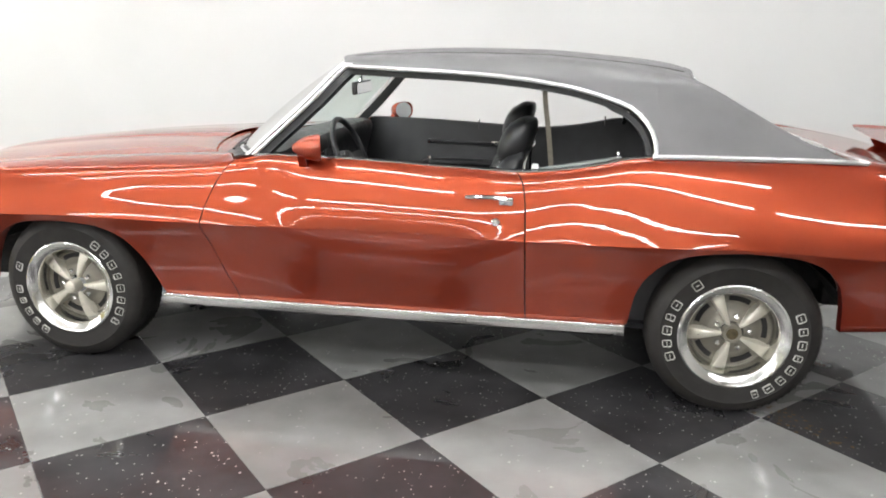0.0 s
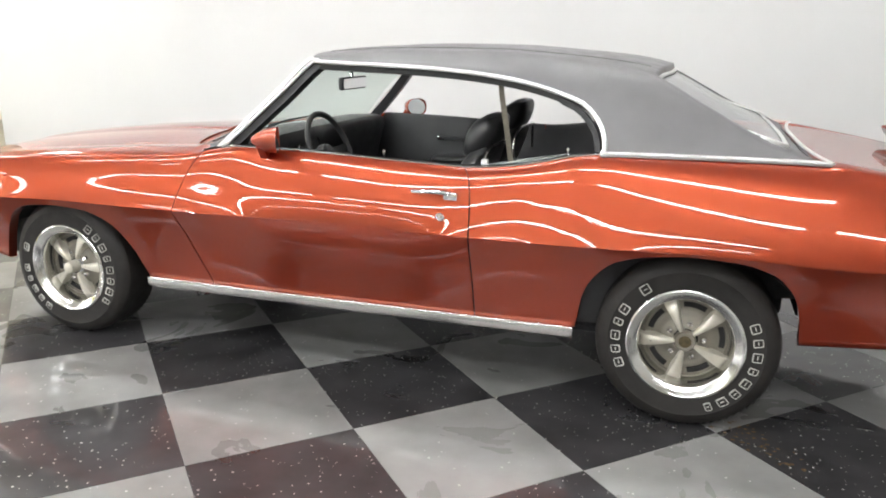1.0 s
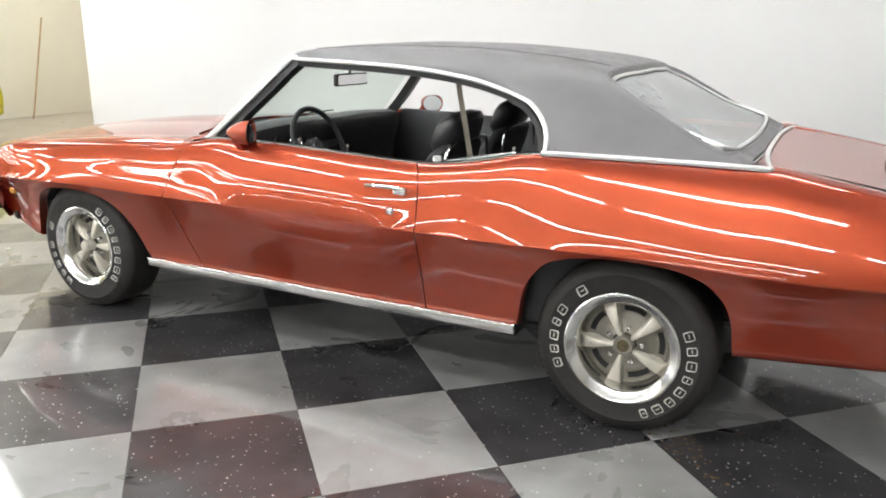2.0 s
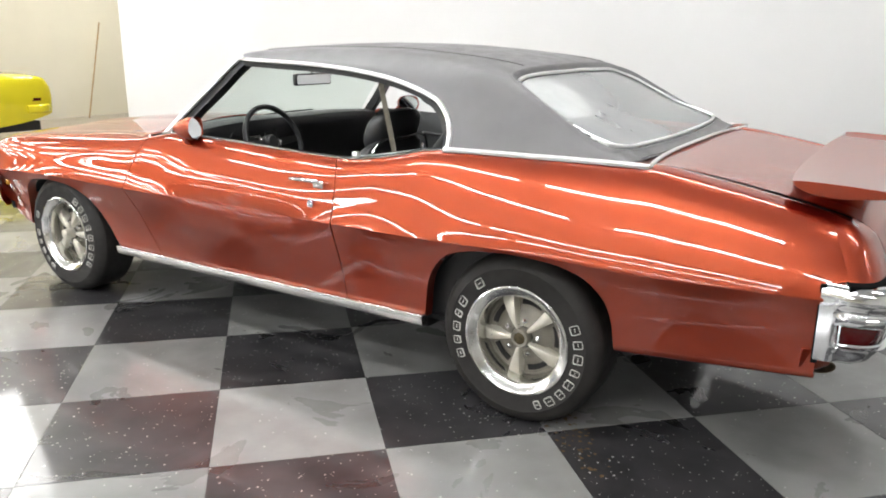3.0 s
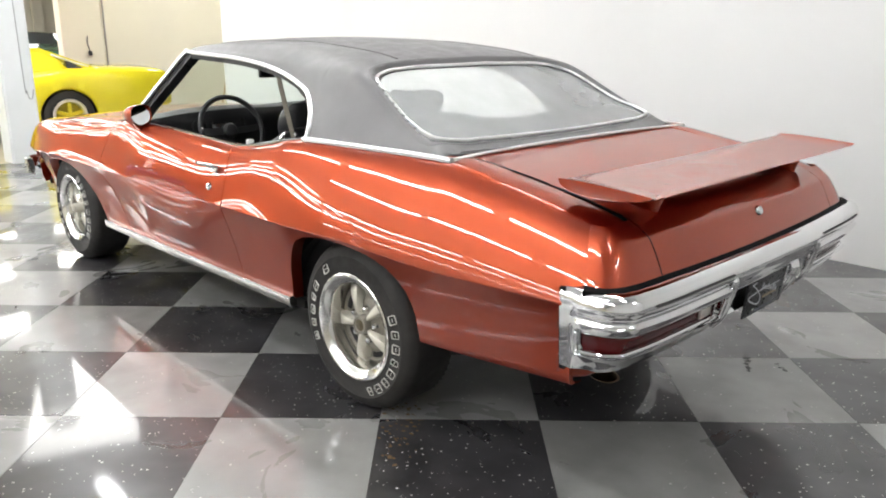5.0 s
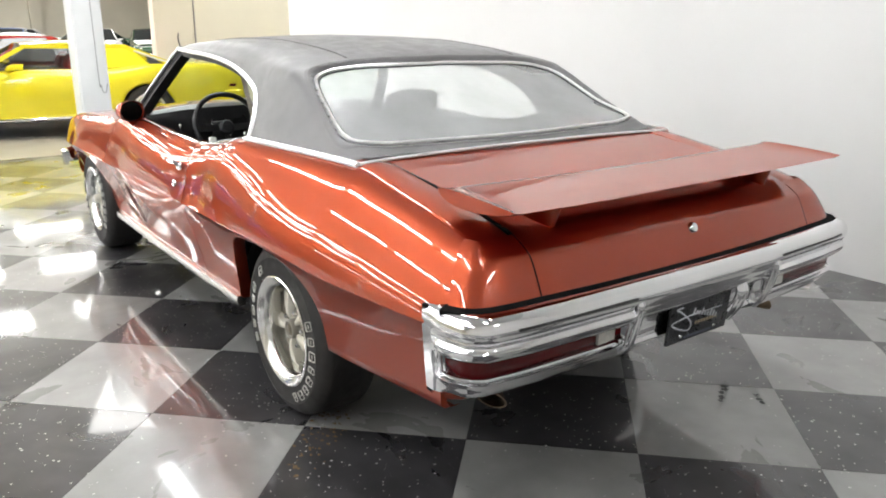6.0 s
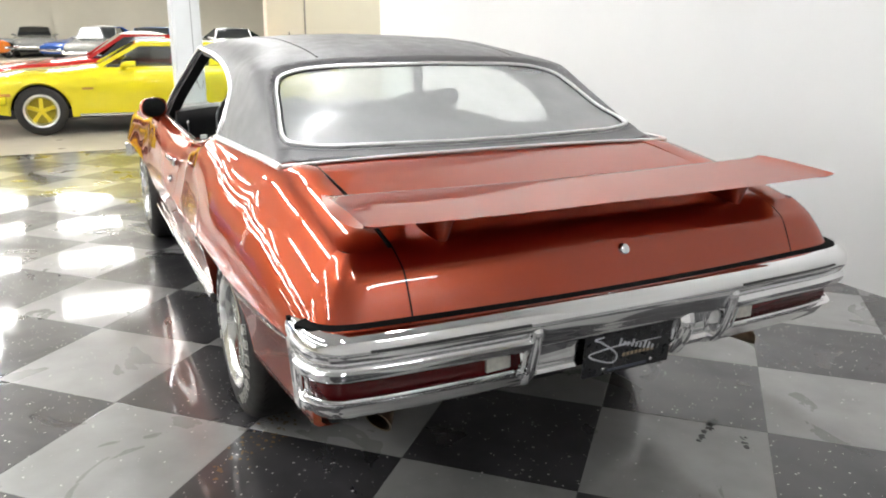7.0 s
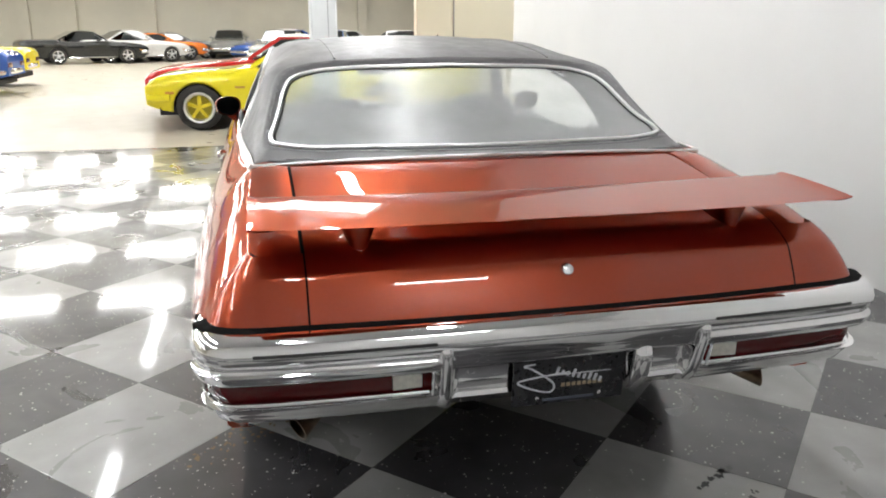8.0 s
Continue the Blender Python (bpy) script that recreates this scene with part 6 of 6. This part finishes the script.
        for name, p0, p1, th in (("front_pillar", (x0, s * 0.72, b0), (k0 + 0.02, s * 0.61, zr + 0.015), 0.026), ("rear_pillar", (x1 - 0.06, s * 0.70, b0 + 0.02), (k1 - 0.02, s * 0.60, zr + 0.01), 0.028), ("roof_rail", (k0, s * 0.61, zr + 0.015), (k1, s * 0.60, zr + 0.01), 0.026)):
            bm = bmesh.new()
            sweep(bm, [p0, p1], [(-th, -0.02), (th, -0.02), (th, 0.02), (-th, 0.02)], up=(0, 1, 0))
            part(name, bm, paint, c)
        bm = bmesh.new()
        sweep(bm, catmull([(-0.40 + 0.86, s * 0.875, 0.265), (1.4, s * 0.88, 0.262), (wheelbase - 0.44, s * 0.875, 0.265)], 4), oval(0.018, 0.022, 8))
        part("sill_moulding", bm, CHROME, c)
        bm = bmesh.new()
        sweep(bm, catmull([(x0 + 0.32, s * 0.80, belt + 0.02), (x0 + 0.35, s * 0.92, belt + 0.05), (x0 + 0.47, s * 0.95, belt + 0.05)], 4), oval(0.05, 0.04, 8), up=(0, 0, 1))
        part("door_mirror", bm, paint, c)
        bm = bmesh.new()
        box(bm, tail - 0.33, tail - 0.19, s * (wide(tail - 0.26) - 0.005) - 0.008, s * (wide(tail - 0.26) - 0.005) + 0.008, 0.60, 0.64, 0.004)
        part("side_marker", bm, RED_LENS, c)
        bm = bmesh.new()
        box(bm, nose + 0.30, nose + 0.42, s * (wide(nose + 0.36) - 0.004) - 0.008, s * (wide(nose + 0.36) - 0.004) + 0.008, 0.52, 0.56, 0.004)
        part("side_marker", bm, AMBER_LENS, c)
        bm = bmesh.new()
        box(bm, tail - 0.03, tail + 0.015, s * 0.53 - 0.16, s * 0.53 + 0.16, 0.60, 0.70, 0.01)
        part("tail_lamp", bm, RED_LENS, c)
        bm = bmesh.new()
        lathe(bm, [(0.0, -0.015), (0.06, -0.012), (0.085, 0.0), (0.09, 0.03)], 20, "z")
        bmesh.ops.transform(bm, matrix=Matrix.Translation((nose + 0.06, s * 0.56, 0.63)) @ Matrix.Rotation(radians(90), 4, "Y"), verts=bm.verts[:])
        part("headlamp", bm, CLEAR_LENS, c)
    for name, x, z in (("front_bumper", nose + 0.01, 0.47), ("rear_bumper", tail - 0.03, 0.50)):
        bm = bmesh.new()
        d = -1 if x < 0 else 1
        sweep(bm, catmull([(x - d * 0.35, -0.86, z), (x - d * 0.05, -0.80, z), (x + d * 0.03, 0, z), (x - d * 0.05, 0.80, z), (x - d * 0.35, 0.86, z)], 5), oval(0.03, 0.055, 8))
        part(name, bm, paint if open_window else CHROME, c)
    if open_window:
        bm = bmesh.new()
        for y in (-0.36, 0.36):
            pad(bm, [((1.75, y, 0.5), 0.22, 0.08, -15), ((1.80, y, 0.8), 0.24, 0.08, -15), ((1.86, y, 1.02), 0.20, 0.07, -15), ((1.88, y, 1.08), 0.12, 0.04, -15)])
        part("seats", bm, RED_TRIM, c, "bright red seats")
        bm = bmesh.new()
        box(bm, 0.9, 3.0, -0.80, 0.80, 0.36, 0.40)
        box(bm, 0.85, 1.15, -0.76, 0.76, 0.6, 0.92, 0.03)
        part("cabin", bm, TRIM_BLACK, c)
    if stripe:
        for s in (-1, 1):
            bm = bmesh.new()
            box(bm, 0.52, 0.66, s * (wide(0.6) + 0.0005) - 0.003, s * (wide(0.6) + 0.0005) + 0.003, 0.60, 0.63)
            part("badge", bm, plain("badge", stripe, 0.4), c, smooth=False)
    rim_mat = plain("wheel_paint", wheel_colour, 0.35, 0.3)
    # wheel paint darkened for the shade behind the spokes
    shaded_disc_mat = plain("wheel_disc_paint", [k * 0.45 for k in wheel_colour], 0.45, 0.3)
    for a in (0, wheelbase):
        for s in (-1, 1):
            wheel = empty("wheel")
            wheel.parent = c
            wheel.matrix_basis = pose(a, s * 0.77, 0.328, 0, 0, 0 if s < 0 else 180)
            bm = bmesh.new()
            lathe(bm, [(0.195, -0.10), (0.21, -0.112), (0.26, -0.118), (0.30, -0.108), (0.322, -0.088), (0.326, -0.05), (0.326, 0.06), (0.30, 0.108), (0.2, 0.1)], 40)
            part("tyre", bm, RUBBER, wheel)
            bm = bmesh.new()
            lathe(bm, [(0.224, -0.112), (0.216, -0.122), (0.192, -0.118), (0.178, -0.098), (0.172, -0.06)], 40)
            part("rim", bm, MOULDING if open_window else CHROME, wheel)
            bm = bmesh.new()
            for k in range(5):
                t = 2 * math.pi * k / 5 + 0.3
                sweep(bm, [(0.03 * math.cos(t), -0.098, 0.03 * math.sin(t)), (0.10 * math.cos(t), -0.094, 0.10 * math.sin(t)), (0.178 * math.cos(t), -0.082, 0.178 * math.sin(t))], [(-0.028, -0.012), (0.028, -0.012), (0.022, 0.006), (-0.022, 0.006)], up=(0, -1, 0))
            lathe(bm, [(0.0, -0.108), (0.04, -0.104), (0.045, -0.085)], 20)
            part("spokes", bm, rim_mat, wheel)
            bm = bmesh.new()
            lathe(bm, [(0.174, -0.055), (0.0, -0.05)], 30)
            part("wheel_disc", bm, shaded_disc_mat if open_window else UNDER, wheel)
    return tagged(c, label, "car", "parked cars in the hall")


YELLOW, RED, BLACKC, BLUE, WHITE, ORANGE, SILVER = (0.76, 0.65, 0.025), (0.48, 0.02, 0.02), (0.012, 0.013, 0.012), (0.03, 0.09, 0.32), (0.62, 0.62, 0.6), (0.62, 0.16, 0.02), (0.25, 0.26, 0.25)
parked_car(pose(-6.85, -1.50, 0, 0, 0, 90 - 3), "bright yellow sports coupe with red seats on the concrete floor", YELLOW, (0.68, 0.54, 0.03), open_window=True, stripe=(0.45, 0.25, 0.03), nose=-0.76, tail=4.2, belt=0.88, cabin=(0.75, 3.25))
parked_car(pose(-8.75, -1.55, 0, 0, 0, 90 - 2), "red coupe with white roof parked behind the yellow one", RED, belt=0.92, roof=1.36, roof_paint=plain("white_roof_paint", (0.7, 0.68, 0.66), 0.3), tail=3.7)
parked_car(pose(-31.0, -6.3, 0, 0, 0, -66), "dark green-black coupe far back in the hall", BLACKC, tail=4.1, belt=0.92, roof=1.36)
parked_car(pose(-13.6, -9.85, 0, 0, 0, 92), "blue coupe with red tail in the hall", BLUE, tail=3.9)
parked_car(pose(-16.4, -10.2, 0, 0, 0, 92), "yellow coupe parked beyond the blue one", YELLOW, tail=3.9)
parked_car(pose(-32.2, -4.7, 0, 0, 0, -60), "white sedan in the hall's far row", WHITE, belt=0.94, roof=1.4)
parked_car(pose(-33.8, -4.0, 0, 0, 0, -60), "orange coupe in the hall's far row", ORANGE)
parked_car(pose(-35.6, -3.4, 0, 0, 0, -60), "silver coupe in the hall's far row", SILVER)
parked_car(pose(-35.5, -1.9, 0, 0, 0, 178), "grey sedan seen from behind at the far wall", SILVER, belt=0.95, roof=1.4)
parked_car(pose(-29.5, -0.5, 0, 0, 0, 125), "blue and white coupe in the hall", BLUE, roof_paint=plain("white_top_paint", (0.66, 0.66, 0.64), 0.3), belt=0.95, roof=1.45)
parked_car(pose(-31.5, 2.2, 0, 0, 0, 125), "white coupe in the hall", WHITE, belt=0.95, roof=1.42)
parked_car(pose(-28.5, 4.4, 0, 0, 0, 120), "dark green sedan in the hall", (0.02, 0.035, 0.025), belt=0.95, roof=1.42)
parked_car(pose(-28.0, 7.6, 0, 0, 0, 110), "red sedan in the hall", RED, belt=0.95, roof=1.42)

for x, y, turn, label, paint in ((-25.6, 5.2, 172, "white coupe facing the studio in the hall", WHITE), (-25.2, 7.1, 168, "dark green coupe facing the studio in the hall", (0.03, 0.07, 0.04)), (-26.2, 0.1, 165, "silver coupe facing the studio in the hall", SILVER), (-25.0, 1.9, 165, "pale blue sedan facing the studio in the hall", (0.16, 0.24, 0.42))):
    parked_car(pose(x, y, 0, 0, 0, turn), label, paint, belt=0.95, roof=1.42)


def carton():
    bm = bmesh.new()
    box(bm, -0.14, 0.14, -0.12, 0.12, 0, 0.34, 0.006)
    b = part("carton", bm, CARDBOARD, None)
    b.matrix_basis = pose(-5.55, 1.32, 0, 0, 0, 12)
    tagged(b, "brown cardboard carton standing beside the yellow car's wheel", "box")


carton()

# ---- marks on the floor ----


def floor_marks(name, cx, cy, rx, ry, turn, count, size, material, label, seed):
    rng = random.Random(seed)
    verts, faces = [], []
    for _ in range(count):
        a, r = rng.uniform(0, 2 * math.pi), math.sqrt(rng.random())
        u, v = rx * r * math.cos(a), ry * r * math.sin(a)
        x, y = cx + u * math.cos(turn) - v * math.sin(turn), cy + u * math.sin(turn) + v * math.cos(turn)
        s, n = size * rng.uniform(0.4, 1.3), 6
        k = len(verts)
        b = rng.uniform(0, 6)
        verts += [(x + s * rng.uniform(0.5, 1.2) * math.cos(b + 2 * math.pi * i / n), y + s * rng.uniform(0.3, 1.0) * math.sin(b + 2 * math.pi * i / n), 0.0006) for i in range(n)]
        faces.append(tuple(range(k, k + n)))
    tagged(mesh_object(name, verts, faces, material, None, smooth=False), label, "stain", kind="stuff")


floor_marks("rust_specks", 3.10, -0.86, 0.26, 0.08, radians(-45), 70, 0.010, plain("rusty_dust", (0.16, 0.10, 0.045), 0.7, 0, 0.3, 60), "tan rust specks on the floor beside the rear wheel", 3)
floor_marks("tyre_scuff", 3.74, 0.66, 0.10, 0.012, radians(-62), 26, 0.014, plain("black_scuff", (0.02, 0.02, 0.02), 0.5, 0, 0.3, 60), "short black scuff on a grey tile", 5)
floor_marks("tyre_scuff", 3.86, 0.72, 0.06, 0.008, radians(-40), 12, 0.010, plain("black_scuff", (0.02, 0.02, 0.02), 0.5, 0, 0.3, 60), "short black scuff on a grey tile", 6)

# ---- floor tiles ----
TILE, TILE_TURN = 0.6085, radians(-45.2)
TILE_O = (0.405, -0.860)
floor_base = slab("floor", [(FLOOR_X0, FLOOR_Y0), (FLOOR_X1, FLOOR_Y0), (FLOOR_X1, FLOOR_Y1 + 0.1), (FLOOR_X0, FLOOR_Y1 - 0.02)], -0.0035, -0.0015, plain("dark_adhesive", (0.06, 0.06, 0.06), 0.7), "glossy black and grey chequered vinyl tile floor", "floor")


def clip(poly, inside, cross):
    out = []
    for i, q in enumerate(poly):
        p = poly[i - 1]
        if inside(q) != inside(p):
            out.append(cross(p, q))
        if inside(q):
            out.append(q)
    return out


def clipped(poly):
    for axis, limit, sign in ((0, FLOOR_X0, 1), (0, FLOOR_X1, -1), (1, FLOOR_Y0, 1)):
        poly = clip(poly, lambda q: sign * (q[axis] - limit) >= 0, lambda p, q: tuple(p[k] + (q[k] - p[k]) * (limit - p[axis]) / (q[axis] - p[axis]) for k in (0, 1)))
        if not poly:
            return poly

    def wall_side(q):
        return (q[0] - WALL_A.x) * wall_back.x + (q[1] - WALL_A.y) * wall_back.y

    return clip(poly, lambda q: wall_side(q) <= 0.0, lambda p, q: tuple(p[k] + (q[k] - p[k]) * wall_side(p) / (wall_side(p) - wall_side(q)) for k in (0, 1)))


def tile_mesh(name, poly, material):
    """A thin tile with a softened rim."""
    cx, cy = sum(p[0] for p in poly) / len(poly), sum(p[1] for p in poly) / len(poly)

    def inset(d):
        return [(x + (cx - x) * d / max(0.02, math.hypot(x - cx, y - cy)), y + (cy - y) * d / max(0.02, math.hypot(x - cx, y - cy))) for x, y in poly]

    n = len(poly)
    verts = [(x, y, -0.0015) for x, y in inset(0.0008)] + [(x, y, -0.0006) for x, y in inset(0.0008)] + [(x, y, 0.0) for x, y in inset(0.003)]
    faces = [tuple(2 * n + i for i in range(n))]
    for k in (0, 1):
        faces += [(k * n + i, k * n + (i + 1) % n, (k + 1) * n + (i + 1) % n, (k + 1) * n + i) for i in range(n)]
    me = bpy.data.meshes.new(name)
    me.from_pydata(verts, [], faces)
    me.materials.append(material)
    return me


half = [(0, 0), (TILE, 0), (TILE, TILE), (0, TILE)]
whole = {True: tile_mesh("tile", half, TILE_DARK), False: tile_mesh("tile", half, TILE_LIGHT)}
ct, st = math.cos(TILE_TURN), math.sin(TILE_TURN)
tiles = []
for i in range(-24, 26):
    for j in range(-24, 26):
        corner = [(TILE_O[0] + (i + a) * TILE * ct - (j + b) * TILE * st, TILE_O[1] + (i + a) * TILE * st + (j + b) * TILE * ct) for a, b in ((0, 0), (1, 0), (1, 1), (0, 1))]
        poly = clipped(corner)
        if len(poly) < 3:
            continue
        mx, my = sum(p[0] for p in poly) / len(poly), sum(p[1] for p in poly) / len(poly)
        tiles.append((math.hypot(mx - 2.6, my + 0.9), i, j, corner, poly))
tiles.sort(key=lambda e: e[:3])
rest = {True: ([], []), False: ([], [])}
for rank, (far, i, j, corner, poly) in enumerate(tiles):
    dark = (i + j) % 2 == 0
    if rank < 300:
        if len(poly) == 4 and all(math.dist(a, b) < 1e-6 for a, b in zip(poly, corner)):
            ob = new("tile", whole[dark])
            ob.matrix_basis = Matrix.Translation((corner[0][0], corner[0][1], 0)) @ Matrix.Rotation(TILE_TURN, 4, "Z")
        else:
            ob = new("tile", tile_mesh("tile", poly, TILE_DARK if dark else TILE_LIGHT))
        ob.parent = floor_base
    else:
        vs, fs = rest[dark]
        k = len(vs)
        vs += [(x, y, 0.0) for x, y in poly]
        fs.append(tuple(range(k, k + len(poly))))
for dark, (vs, fs) in rest.items():
    if vs:
        tagged(mesh_object("outer_tiles", vs, fs, TILE_DARK if dark else TILE_LIGHT, floor_base, smooth=False), kind="stuff")
